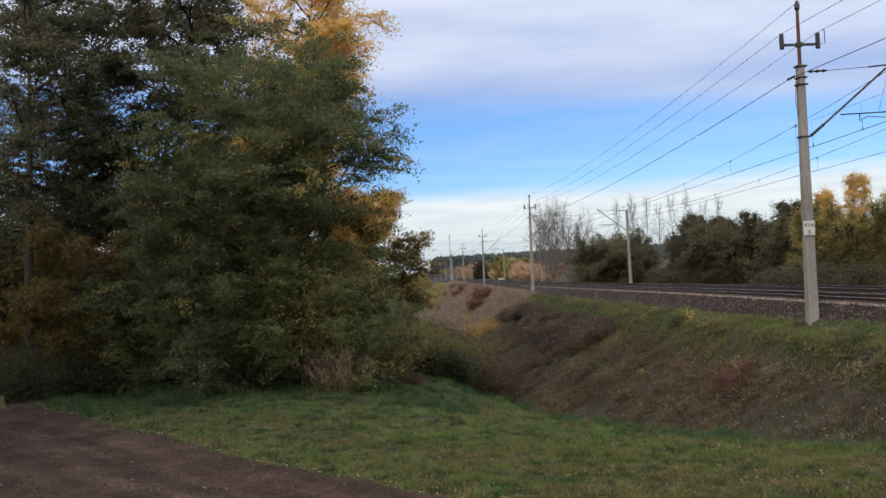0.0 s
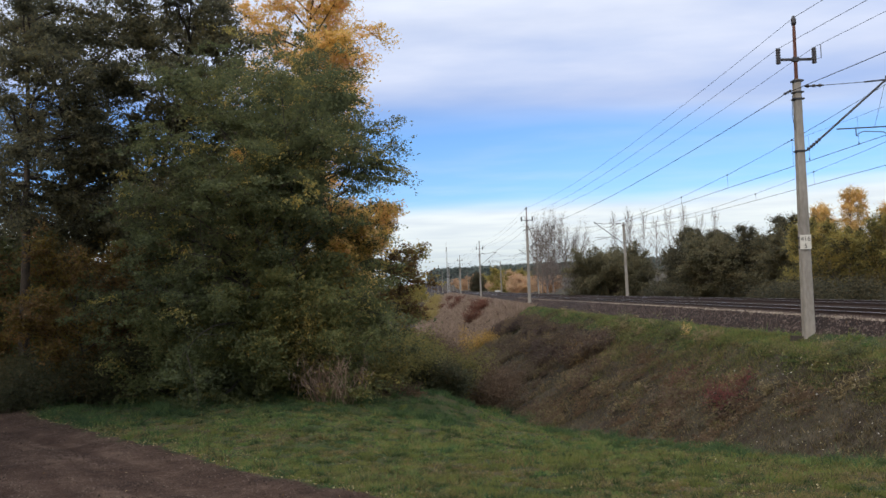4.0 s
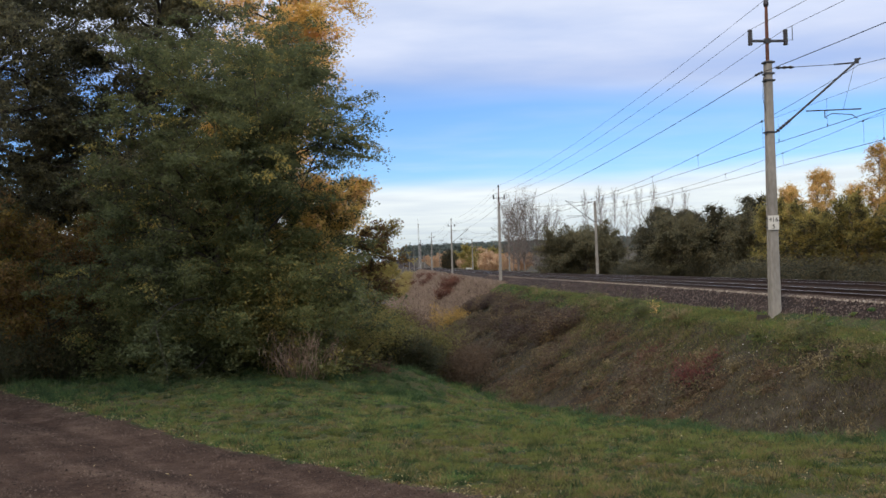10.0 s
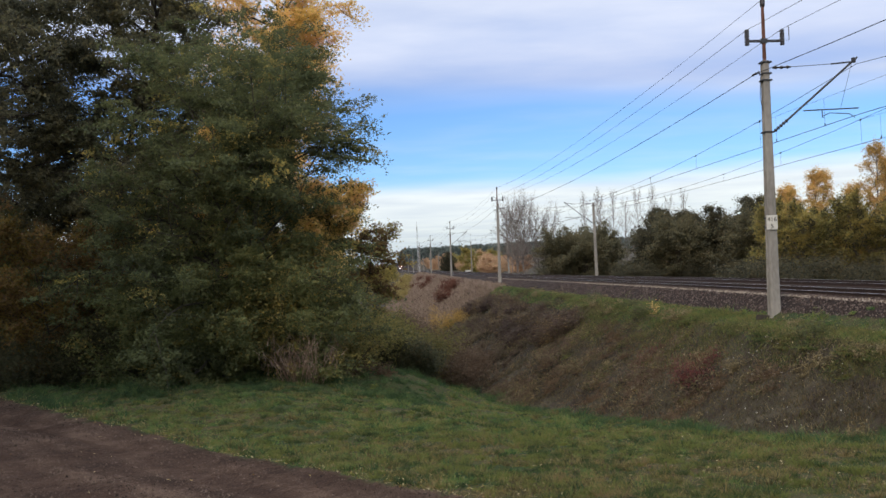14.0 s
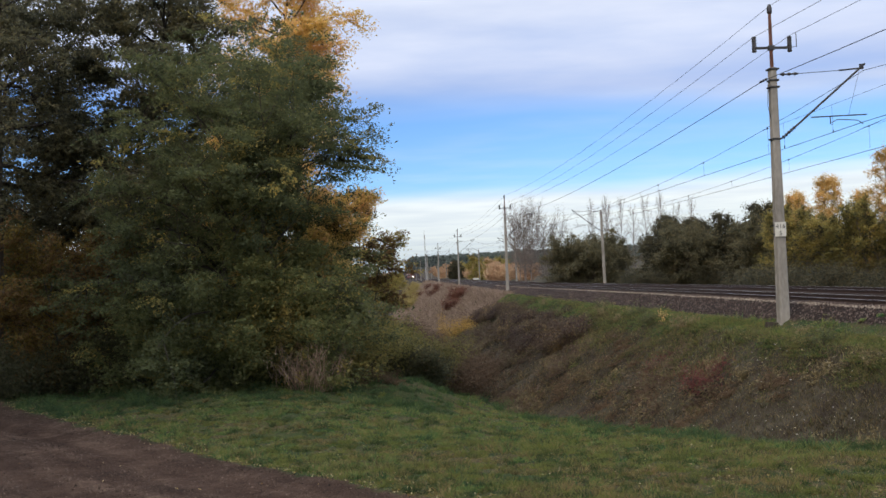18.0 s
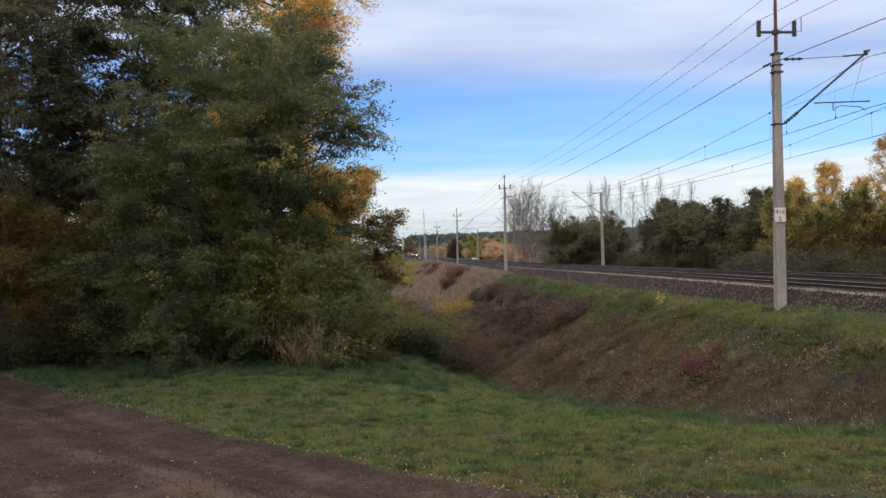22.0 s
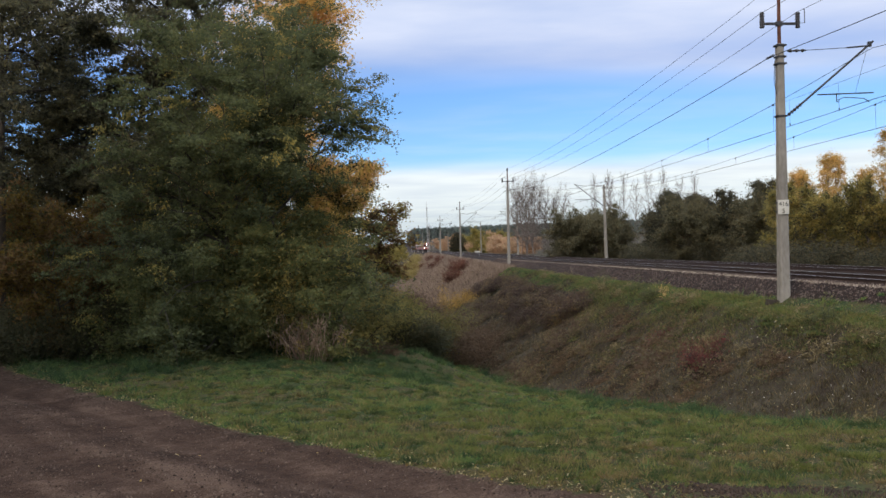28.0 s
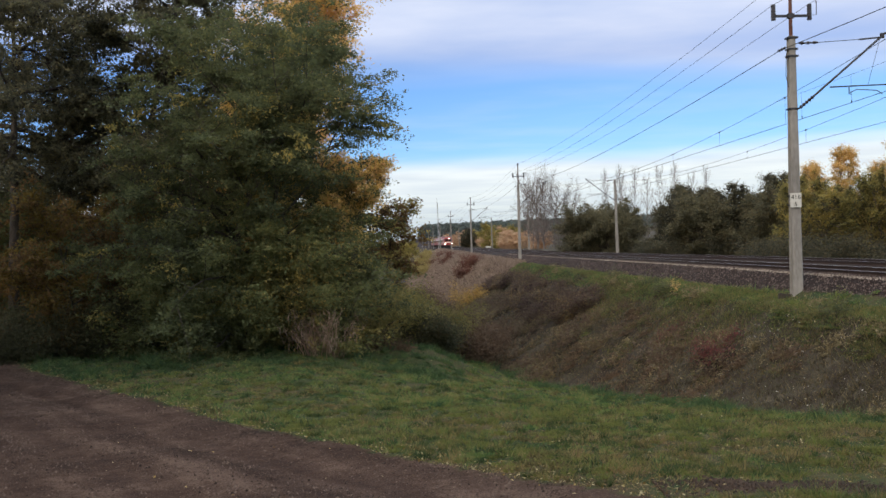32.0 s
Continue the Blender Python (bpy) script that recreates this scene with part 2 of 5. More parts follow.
STEEL = material("dark_galvanised_steel", [(0.022, 0.022, 0.025), (0.04, 0.04, 0.044), (0.07, 0.07, 0.075)], scale=5, rough=0.65, metal=0.2)
GALV = material("pale_galvanised_steel", [(0.26, 0.26, 0.26), (0.36, 0.36, 0.36), (0.46, 0.46, 0.46)], scale=2, rough=0.6, metal=0.2)
WIRE = material("wire_copper_dark", [(0.012, 0.011, 0.012), (0.020, 0.018, 0.019)], scale=2, rough=0.8, metal=0.0)
INSUL = material("brown_glazed_insulator", [(0.012, 0.010, 0.011), (0.024, 0.018, 0.018)], scale=4, rough=0.25, spec=0.5)
RAILSIDE = material("rusty_rail", [(0.022, 0.014, 0.011), (0.040, 0.024, 0.018), (0.062, 0.038, 0.028)], scale=6, rough=0.8, metal=0.2)
RAILHEAD = material("polished_rail_head", [(0.24, 0.23, 0.23), (0.36, 0.35, 0.35)], scale=3, rough=0.38, metal=0.9)
SLEEPER = material("concrete_sleeper", [(0.028, 0.021, 0.017), (0.055, 0.044, 0.037)], scale=3, per_object=0.3, bump=0.3)
STONE = material("ballast_stones", [(0.016, 0.010, 0.0083), (0.034, 0.0205, 0.0172), (0.052, 0.033, 0.0285), (0.115, 0.088, 0.075)], scale=1.2, island=0.75, bump=0.3)
PALESTONE = material("pale_ballast_stones", [(0.10, 0.078, 0.062), (0.20, 0.165, 0.135), (0.30, 0.255, 0.215)], scale=1.2, island=0.6, bump=0.3)
PEBBLE = material("pale_pebbles", [(0.30, 0.28, 0.25), (0.48, 0.46, 0.43), (0.70, 0.68, 0.64)], scale=2, island=0.8)
GRAVEL = material("road_stones", [(0.014, 0.009, 0.006), (0.042, 0.027, 0.019), (0.12, 0.088, 0.068)], scale=2, island=0.8)
PLATE = material("white_enamel_plate", [(0.40, 0.39, 0.34), (0.52, 0.50, 0.45)], scale=6, rough=0.5)
BLACK = material("black_paint", [(0.012, 0.012, 0.012), (0.022, 0.022, 0.022)], scale=5, rough=0.6)


ROAD_TURN = radians(128.2)     # the way the wheel ruts run


def ground_material():
    """Turf, field road, ballast and rough embankment soil, chosen by the masks painted on the sheet and frayed by noise."""
    m = bpy.data.materials.new("turf_soil_and_ballast")
    m.use_nodes = True
    nt = m.node_tree
    N, L = nt.nodes.new, nt.links.new
    bsdf = nt.nodes["Principled BSDF"]
    bsdf.inputs["Roughness"].default_value = 0.95
    bsdf.inputs["Specular IOR Level"].default_value = 0.12
    geo = N("ShaderNodeNewGeometry")

    def tex(s, d=4, stretch=None):
        n = N("ShaderNodeTexNoise")
        n.inputs["Scale"].default_value, n.inputs["Detail"].default_value = s, d
        if stretch:
            mp = N("ShaderNodeMapping")
            mp.vector_type = 'TEXTURE'
            mp.inputs["Scale"].default_value = stretch
            mp.inputs["Rotation"].default_value = (0, 0, ROAD_TURN)
            L(geo.outputs["Position"], mp.inputs[0])
            L(mp.outputs[0], n.inputs["Vector"])
        else:
            L(geo.outputs["Position"], n.inputs["Vector"])
        return n.outputs[0]

    def maths(op, a, b=None, c=None, clamp=False):
        n = N("ShaderNodeMath")
        n.operation, n.use_clamp = op, clamp
        for i, v in enumerate((a, b, c)):
            if v is None:
                continue
            if isinstance(v, (int, float)):
                n.inputs[i].default_value = v
            else:
                L(v, n.inputs[i])
        return n.outputs[0]

    def ramp(f, stops):
        cr = N("ShaderNodeValToRGB")
        e = cr.color_ramp.elements
        e[0].position, e[0].color = stops[0][0], (*stops[0][1], 1)
        e[1].position, e[1].color = stops[-1][0], (*stops[-1][1], 1)
        for p, c in stops[1:-1]:
            k = e.new(p)
            k.color = (*c, 1)
        L(f, cr.inputs[0])
        return cr.outputs[0]

    def mixc(f, a, b):
        n = N("ShaderNodeMix")
        n.data_type = 'RGBA'
        L(f, n.inputs[0])
        L(a, n.inputs[6])
        L(b, n.inputs[7])
        return n.outputs[2]

    big, mid, small, grit = tex(0.16, 3), tex(0.9, 4), tex(5.0, 4), tex(38.0, 3)
    two = maths('ADD', maths('MULTIPLY', mid, 0.6), maths('MULTIPLY', small, 0.4))
    turf = ramp(two, [(0.38, (0.020, 0.034, 0.011)), (0.46, (0.034, 0.044, 0.015)), (0.52, (0.048, 0.047, 0.019)), (0.58, (0.056, 0.047, 0.022))])
    soil = ramp(maths('ADD', maths('MULTIPLY', two, 0.75), maths('MULTIPLY', grit, 0.25)), [(0.40, (0.022, 0.016, 0.0115)), (0.47, (0.038, 0.029, 0.0205)), (0.54, (0.046, 0.040, 0.0265)), (0.62, (0.088, 0.068, 0.046))])
    streak = tex(1.0, 4, (5.0, 0.55, 1))
    track = maths('ADD', maths('MULTIPLY', streak, 0.26), maths('ADD', maths('MULTIPLY', two, 0.40), maths('MULTIPLY', grit, 0.34)))
    road = ramp(track, [(0.40, (0.0175, 0.0090, 0.0058)), (0.46, (0.031, 0.0172, 0.0114)), (0.52, (0.048, 0.0288, 0.0198)), (0.58, (0.088, 0.058, 0.042))])
    ball = ramp(maths('ADD', maths('MULTIPLY', grit, 0.7), maths('MULTIPLY', mid, 0.3)), [(0.38, (0.009, 0.0060, 0.0048)), (0.5, (0.019, 0.0130, 0.0108)), (0.62, (0.040, 0.028, 0.0235))])
    mask = N("ShaderNodeVertexColor")
    mask.layer_name = "cover"
    sc = N("ShaderNodeSeparateColor")
    L(mask.outputs[0], sc.inputs[0])

    def frayed(ch, amount):
        v = maths('ADD', sc.outputs[ch], maths('MULTIPLY', maths('SUBTRACT', small, 0.5), amount))
        v = maths('ADD', v, maths('MULTIPLY', maths('SUBTRACT', mid, 0.5), amount))
        n = N("ShaderNodeMapRange")
        n.interpolation_type = 'SMOOTHSTEP'
        n.inputs[1].default_value, n.inputs[2].default_value = 0.36, 0.64
        L(v, n.inputs[0])
        return n.outputs[0]

    c = mixc(frayed(2, 1.2), turf, soil)
    c = mixc(frayed(1, 0.5), c, ball)
    c = mixc(frayed(0, 0.85), c, road)
    L(c, bsdf.inputs["Base Color"])
    bn = N("ShaderNodeBump")
    bn.inputs["Strength"].default_value, bn.inputs["Distance"].default_value = 1.0, 0.06
    L(maths('ADD', maths('MULTIPLY', small, 0.6), maths('MULTIPLY', grit, 0.4)), bn.inputs["Height"])
    L(bn.outputs[0], bsdf.inputs["Normal"])
    return m


GROUND = ground_material()


# ---- builders ----
class Shape:
    """Collects vertices and faces of one mesh."""

    def __init__(self):
        self.v, self.f, self.slot = [], [], []

    def add(self, verts, faces, slot=0):
        k = len(self.v)
        self.v += [tuple(p) for p in verts]
        self.f += [tuple(i + k for i in q) for q in faces]
        self.slot += [slot] * len(faces)
        return self

    def box(self, lo, hi, m=None, slot=0, chamfer=0.0):
        (x0, y0, z0), (x1, y1, z1) = lo, hi
        if chamfer:
            c = chamfer
            ring = [(x0 + c, y0), (x1 - c, y0), (x1, y0 + c), (x1, y1 - c), (x1 - c, y1), (x0 + c, y1), (x0, y1 - c), (x0, y0 + c)]
        else:
            ring = [(x0, y0), (x1, y0), (x1, y1), (x0, y1)]
        n = len(ring)
        vs = [Vector((x, y, z0)) for x, y in ring] + [Vector((x, y, z1)) for x, y in ring]
        if m is not None:
            vs = [m @ p for p in vs]
        fs = [(i, (i + 1) % n, n + (i + 1) % n, n + i) for i in range(n)] + [tuple(range(n - 1, -1, -1)), tuple(range(n, 2 * n))]
        return self.add(vs, fs, slot)

    def tube(self, pts, radii, seg=6, slot=0, cap=True):
        pts = [Vector(p) for p in pts]
        n = len(pts)
        if isinstance(radii, (int, float)):
            radii = [radii] * n
        vs, fs = [], []
        for i, p in enumerate(pts):
            d = (pts[min(i + 1, n - 1)] - pts[max(i - 1, 0)]).normalized()
            ref = Vector((0, 0, 1)) if abs(d.z) < 0.9 else Vector((1, 0, 0))
            a = d.cross(ref).normalized()
            b = d.cross(a)
            for s in range(seg):
                w = 2 * math.pi * s / seg
                vs.append(p + (a * math.cos(w) + b * math.sin(w)) * radii[i])
        for i in range(n - 1):
            for s in range(seg):
                t = (s + 1) % seg
                fs.append((i * seg + s, i * seg + t, (i + 1) * seg + t, (i + 1) * seg + s))
        if cap:
            fs += [tuple(range(seg - 1, -1, -1)), tuple(range((n - 1) * seg, n * seg))]
        return self.add(vs, fs, slot)

    def loft(self, rings, slot=0, cap=True):
        n = len(rings[0])
        vs = [p for r in rings for p in r]
        fs = [(i * n + s, i * n + (s + 1) % n, (i + 1) * n + (s + 1) % n, (i + 1) * n + s) for i in range(len(rings) - 1) for s in range(n)]
        if cap:
            fs += [tuple(range(n - 1, -1, -1)), tuple(range((len(rings) - 1) * n, len(rings) * n))]
        return self.add(vs, fs, slot)

    def mesh(self, name, mats, smooth=False):
        me = bpy.data.meshes.new(name)
        me.from_pydata(self.v, [], self.f)
        for m in (mats if isinstance(mats, (list, tuple)) else [mats]):
            me.materials.append(m)
        if len(set(self.slot)) > 1:
            me.polygons.foreach_set("material_index", self.slot)
        if smooth:
            me.polygons.foreach_set("use_smooth", [True] * len(me.polygons))
        me.update()
        return me


def part(name, shape, mats, parent, label="", smooth=False):
    ob = new(name, shape if isinstance(shape, bpy.types.Mesh) else shape.mesh(name, mats, smooth))
    ob.parent = parent
    if label:
        tagged(ob, label)
    return ob


def thing(name, m, label, category, group="", kind=""):
    ob = new(name)
    ob.empty_display_size = 0.2
    ob.matrix_basis = m
    return tagged(ob, label, category, group, kind)


def soup(name, corners, mat):
    """A mesh of loose polygons: corners is (n, k, 3)."""
    n, k = corners.shape[:2]
    me = bpy.data.meshes.new(name)
    me.vertices.add(n * k)
    me.vertices.foreach_set("co", np.ascontiguousarray(corners, dtype=np.float32).ravel())
    me.loops.add(n * k)
    me.loops.foreach_set("vertex_index", np.arange(n * k, dtype=np.int32))
    me.polygons.add(n)
    me.polygons.foreach_set("loop_start", np.arange(0, n * k, k, dtype=np.int32))
    me.materials.append(mat)
    me.update(calc_edges=True)
    return me


def leaves(centres, size, rng, droop=0.3, long=1.7):
    """Three-cornered leaves, one at each centre."""
    n = len(centres)
    a = rng.normal(size=(n, 3))
    a[:, 2] = a[:, 2] * 0.6 - droop
    a /= np.linalg.norm(a, axis=1)[:, None]
    up = np.array([0.0, 0.0, 1.0]) + rng.normal(size=(n, 3)) * 0.75
    b = np.cross(a, up)
    b /= np.linalg.norm(b, axis=1)[:, None] + 1e-9
    s = (size * rng.uniform(0.6, 1.35, n))[:, None]
    return np.stack([centres - a * s * long * 0.5 + b * s * 0.5, centres + a * s * long * 0.5, centres - a * s * long * 0.5 - b * s * 0.5], 1)


# ---- the line and the lie of the land ----
POLE_X, POLE_Y, LEAN = 10.6, 28.7, -0.0632      # the near mast and the line's slant to the view
T1, T2, FAR_POLES = 3.25, 7.30, 10.5            # across from the row of near masts
RAIL, CREST = 0.60, 0.56     # rail tops and ballast shoulder beside the near mast


def line_x(y):
    return POLE_X + LEAN * (y - POLE_Y)


def grade(y):
    return -0.0034 * np.maximum(0.0, np.minimum(y, 900.0) - 45.0)


def fall(y):
    """How far the track bed dips past the near mast, beyond the line's own grade."""
    return -0.0034 * np.clip(y - 27.0, -12.0, 72.0)


def on_line(across, y, z):
    return Vector((line_x(y) + across, y, z + float(grade(y))))


def smooth(a, b, x):
    t = np.clip((x - a) / (b - a), 0, 1)
    return t * t * (3 - 2 * t)


ROAD_P, ROAD_D = (-4.8, 17.76), (-0.618, 0.786)   # a point of the road's far edge, and its heading


def road_across(x, y):
    """Metres from the road's far edge towards the camera."""
    dx, dy = x - ROAD_P[0], y - ROAD_P[1]
    along = dx * ROAD_D[0] + dy * ROAD_D[1]
    return -(dx * 0.786 + dy * 0.618) + 0.12 * np.sin(along * 0.35)


def wave(x, y, s, k):
    return np.sin(x * s + k) * np.cos(y * s * 1.13 + k * 1.7) + 0.5 * np.sin(x * s * 2.3 + y * s * 1.9 + k * 2.1)


def lie(x, y):
    """The natural ground and the railway embankment laid over it."""
    x, y = np.asarray(x, float), np.asarray(y, float)
    r = np.hypot(x, y)
    z = 0.55 - 2.35 * (1 - np.exp(-r / 13.0))
    s = x - line_x(y)
    sink = smooth(-6.5, 4.0, x + 0.04 * np.maximum(0, y - 40)) * 0.095 * np.maximum(0, y - 14)
    sink = np.maximum(sink, smooth(40, 90, y) * 3.2)
    z = z - np.minimum(sink, 3.4)
    z = z + 0.52 * np.exp(-(((x + 1.35) / 1.75) ** 2 + ((y - 35.5) / 1.9) ** 2))
    # far side of the line lies a little below the rails
    z = z + smooth(4, 14, s) * (-1.1 - z) * smooth(-40, 30, y + 60)
    # wheel ruts of the field road
    w = road_across(x, y)
    z = z - 0.06 * (np.exp(-((w - 1.3) / 0.4) ** 2) + np.exp(-((w - 3.1) / 0.4) ** 2)) * (1 + 0.4 * np.sin(0.9 * x + 1.3 * y))
    z = z + 0.05 * wave(x, y, 0.55, 0.3) + 0.025 * wave(x, y, 1.7, 1.1)
    # wooded ridge far off
    z = z + smooth(520, 1050, y) * (9 + 3 * np.sin(x * 0.004 + 1)) * smooth(-75, -40, x)
    g = grade(y)
    rough = 0.10 * wave(x, y, 0.9, 2.0) + 0.04 * wave(x, y, 2.9, 0.7)
    crest = -0.12 + (s + 0.5) * 0.10
    bank = np.where(s > -1.6, crest, -0.23 + (s + 1.6) / 1.55 + rough * smooth(-1.6, -3.0, s))
    bank = bank + g
    top = CREST + fall(y)
    bed = -0.09 + (top + 0.09) * np.clip((s + 0.2) / 1.15, 0, 1) - 0.20 * smooth(1.5, 1.95, s)
    bank = np.where(s > -0.2, g + bed, bank)
    bank = np.where(s > 9.3, g + top - 0.20 - (s - 9.3) * 0.55, bank)
    return z, bank


def land(x, y):
    """Height of the ground. Works on arrays."""
    return np.maximum(*lie(x, y))


def cover(x, y):
    """Masks: field road, ballast, rough slope."""
    s = x - line_x(y)
    w = road_across(x, y)
    road = smooth(-0.25, 0.35, w) * smooth(6.1, 5.4, w)
    road = np.maximum(road, 0.9 * np.exp(-((x - 3.6) / 1.35) ** 2 - ((y - 10.0 - 0.1 * (x - 3.6)) / 0.48) ** 2))
    low = 0.15 - 0.035 * np.clip(y - 28, -10, 34)
    ball = smooth(low - 0.25, low + 0.25, s) * smooth(10.6, 9.9, s)
    z, bank = lie(x, y)
    bare = smooth(-1.1, -2.6, s - 2.2 * smooth(74, 90, y) - 0.9 * smooth(30, 20, y)) * smooth(-0.12, 0.14, bank - z)
    bare = np.maximum(bare, smooth(40, 46, y) * smooth(-40, -2, s) * 0.9 * (s < -1))
    woods = smooth(35.5, 38.0, np.hypot(x, y) + 0.4 * np.sin(x)) * smooth(-3.5, -6.5, x)
    bare = np.maximum(bare, woods * 0.9)
    bare = np.maximum(bare, smooth(10.5, 12, s) * 0.7)
    return road, ball, bare


def build_ground():
    def steps(*spans):
        out = [spans[0][0]]
        for a, b, d in spans:
            n = max(1, int(round((b - a) / d)))
            out += [a + (b - a) * (i + 1) / n for i in range(n)]
        return np.array(out)

    ss = steps((-2600, -600, 250), (-600, -120, 40), (-120, -50, 7), (-50, -20, 0.8), (-20, 3, 0.32), (3, 13, 0.6), (13, 60, 4), (60, 400, 34), (400, 2600, 275))
    ys = steps((-500, -60, 60), (-60, 0, 6), (0, 8, 0.8), (8, 46, 0.33), (46, 110, 1.0), (110, 300, 4), (300, 1100, 25), (1100, 3600, 250))
    S, Y = np.meshgrid(ss, ys)
    X = S + line_x(np.minimum(Y, 1200))
    Z = land(X, Y)
    co = np.stack([X, Y, Z], 2).reshape(-1, 3)
    nx, ny = len(ss), len(ys)
    i = (np.arange(ny - 1)[:, None] * nx + np.arange(nx - 1)[None]).ravel()
    quads = np.stack([i, i + 1, i + nx + 1, i + nx], 1).astype(np.int32)
    me = bpy.data.meshes.new("ground")
    me.vertices.add(len(co))
    me.vertices.foreach_set("co", co.astype(np.float32).ravel())
    me.loops.add(quads.size)
    me.loops.foreach_set("vertex_index", quads.ravel())
    me.polygons.add(len(quads))
    me.polygons.foreach_set("loop_start", np.arange(0, quads.size, 4, dtype=np.int32))
    me.update(calc_edges=True)
    me.polygons.foreach_set("use_smooth", np.ones(len(quads), bool))
    road, ball, bare = cover(co[:, 0], co[:, 1])
    col = np.stack([road, ball, bare, np.ones(len(co))], 1).astype(np.float32)
    me.color_attributes.new("cover", 'FLOAT_COLOR', 'POINT').data.foreach_set("color", col.ravel())
    me.materials.append(GROUND)
    tagged(new("ground", me), "uneven grassy ground with a dirt road and a railway embankment", "ground", kind="structure")


build_ground()
NEAR_POLES = [POLE_Y + 67.2 * k for k in range(-1, 9)]


# ---- rails ----
def build_tracks():
    prof = [(-0.075, 0.0), (0.075, 0.0), (0.075, 0.012), (0.012, 0.03), (0.012, 0.125), (0.036, 0.14), (0.036, 0.172), (-0.036, 0.172), (-0.036, 0.14), (-0.012, 0.125), (-0.012, 0.03), (-0.075, 0.012)]
    ys = list(range(-60, 120, 12)) + list(range(120, 1200, 60))
    sl = Shape()
    ring = lambda x, w, h: [(x, -w, -0.06), (x, w, -0.06), (x, w * 0.72, h), (x, -w * 0.72, h)]
    sl.loft([ring(-1.3, 0.14, 0.10), ring(-0.55, 0.14, 0.11), ring(-0.3, 0.12, 0.07), ring(0.3, 0.12, 0.07), ring(0.55, 0.14, 0.11), ring(1.3, 0.14, 0.10)])
    sleeper = sl.mesh("sleeper", SLEEPER)
    for across in (T1, T2):
        tr = thing("railway_track", Matrix.Identity(4), "straight railway track on concrete sleepers in brown ballast", "railway track", "parallel tracks")
        for side in (-0.7535, 0.7535):
            sh = Shape()
            rings = [[on_line(across + side + px, y, RAIL + float(fall(y)) - 0.172 + pz) for px, pz in prof] for y in ys]
            sh.loft(rings)
            sh.slot = [1 if (k % 12) == 6 else 0 for k in range(len(sh.slot))]
            part("rail", sh, [RAILSIDE, RAILHEAD], tr, "rusty steel rail with a polished head")
        for k in range(170):
            y = 14 + 0.6 * k
            ob = new("sleeper", sleeper)
            ob.parent = tr
            ob.matrix_basis = Matrix.Translation(on_line(across, y, RAIL + float(fall(y)) - 0.172 - 0.115)) @ pose(0, 0, 0, 0, 0, 3.6)


build_tracks()


def build_ballast():
    base = np.array([[1, 0, -0.5], [-0.5, 0.87, -0.5], [-0.5, -0.87, -0.5], [0.1, 0.05, 0.8]])
    tri = np.array([[0, 1, 3], [1, 2, 3], [2, 0, 3]])
    for seed, n, s0, s1, mat, name, label in ((5, 46000, -0.6, 2.6, STONE, "ballast_stones", "crushed brown and grey ballast stones along the track"), (6, 5600, 0.88, 0.98, PALESTONE, "crest_stones", "pale stones along the crest of the ballast")):
        rng = np.random.default_rng(seed)
        y = 14 + 100 * rng.random(n) ** 1.8
        s = rng.uniform(s0, s1, n)
        x = s + line_x(y)
        keep = cover(x, y)[1] > 0.35
        x, y = x[keep], y[keep]
        n = len(x)
        c = np.stack([x, y, land(x, y) + 0.012], 1)
        size = 0.030 * rng.uniform(0.5, 1.5, n)
        w = rng.uniform(0, 6.28, n)
        rot = np.zeros((n, 3, 3))
        rot[:, 0, 0] = np.cos(w); rot[:, 0, 1] = -np.sin(w); rot[:, 1, 0] = np.sin(w); rot[:, 1, 1] = np.cos(w); rot[:, 2, 2] = 1
        p = np.einsum('nij,kj->nki', rot, base) * size[:, None, None] * rng.uniform(0.7, 1.4, (n, 1, 3)) + c[:, None]
        f = (np.arange(n)[:, None, None] * 4 + tri[None]).reshape(-1, 3)
        me = bpy.data.meshes.new(name)
        me.from_pydata(p.reshape(-1, 3).tolist(), [], f.tolist())
        me.materials.append(mat)
        tagged(new(name, me), label, "ballast", kind="stuff")


build_ballast()


# ---- masts of the overhead line ----
def insulator(sh, a, b, r=0.06, ribs=5, core=0.03):
    a, b = Vector(a), Vector(b)
    pts, rad = [a], [core]
    for k in range(ribs):
        for f, q in ((0.15, core), (0.35, r), (0.6, r * 0.9), (0.75, core)):
            pts.append(a.lerp(b, (k + f) / ribs))
            rad.append(q)
    pts.append(b)
    rad.append(core)
    sh.tube(pts, rad, 8)


def concrete_post(name, parent, base, top, w0, w1, d0, d1):
    """A tapering post with chamfered corners and a shallow channel on two faces."""
    sh = Shape()
    rings = []
    for k in range(9):
        f = k / 8
        z = base + (top - base) * f
        w, d = (w0 + (w1 - w0) * f) / 2, (d0 + (d1 - d0) * f) / 2
        c = 0.035
        rings.append([(-w + c, -d, z), (w - c, -d, z), (w, -d + c, z), (w, -d * 0.45, z), (w - 0.03, -d * 0.35, z), (w - 0.03, d * 0.35, z), (w, d * 0.45, z), (w, d - c, z),
                      (w - c, d, z), (-w + c, d, z), (-w, d - c, z), (-w, d * 0.45, z), (-w + 0.03, d * 0.35, z), (-w + 0.03, -d * 0.35, z), (-w, -d * 0.45, z), (-w, -d + c, z)])
    sh.loft(rings)
    return part(name, sh, CONCRETE, parent, "weathered grey tapering concrete post")


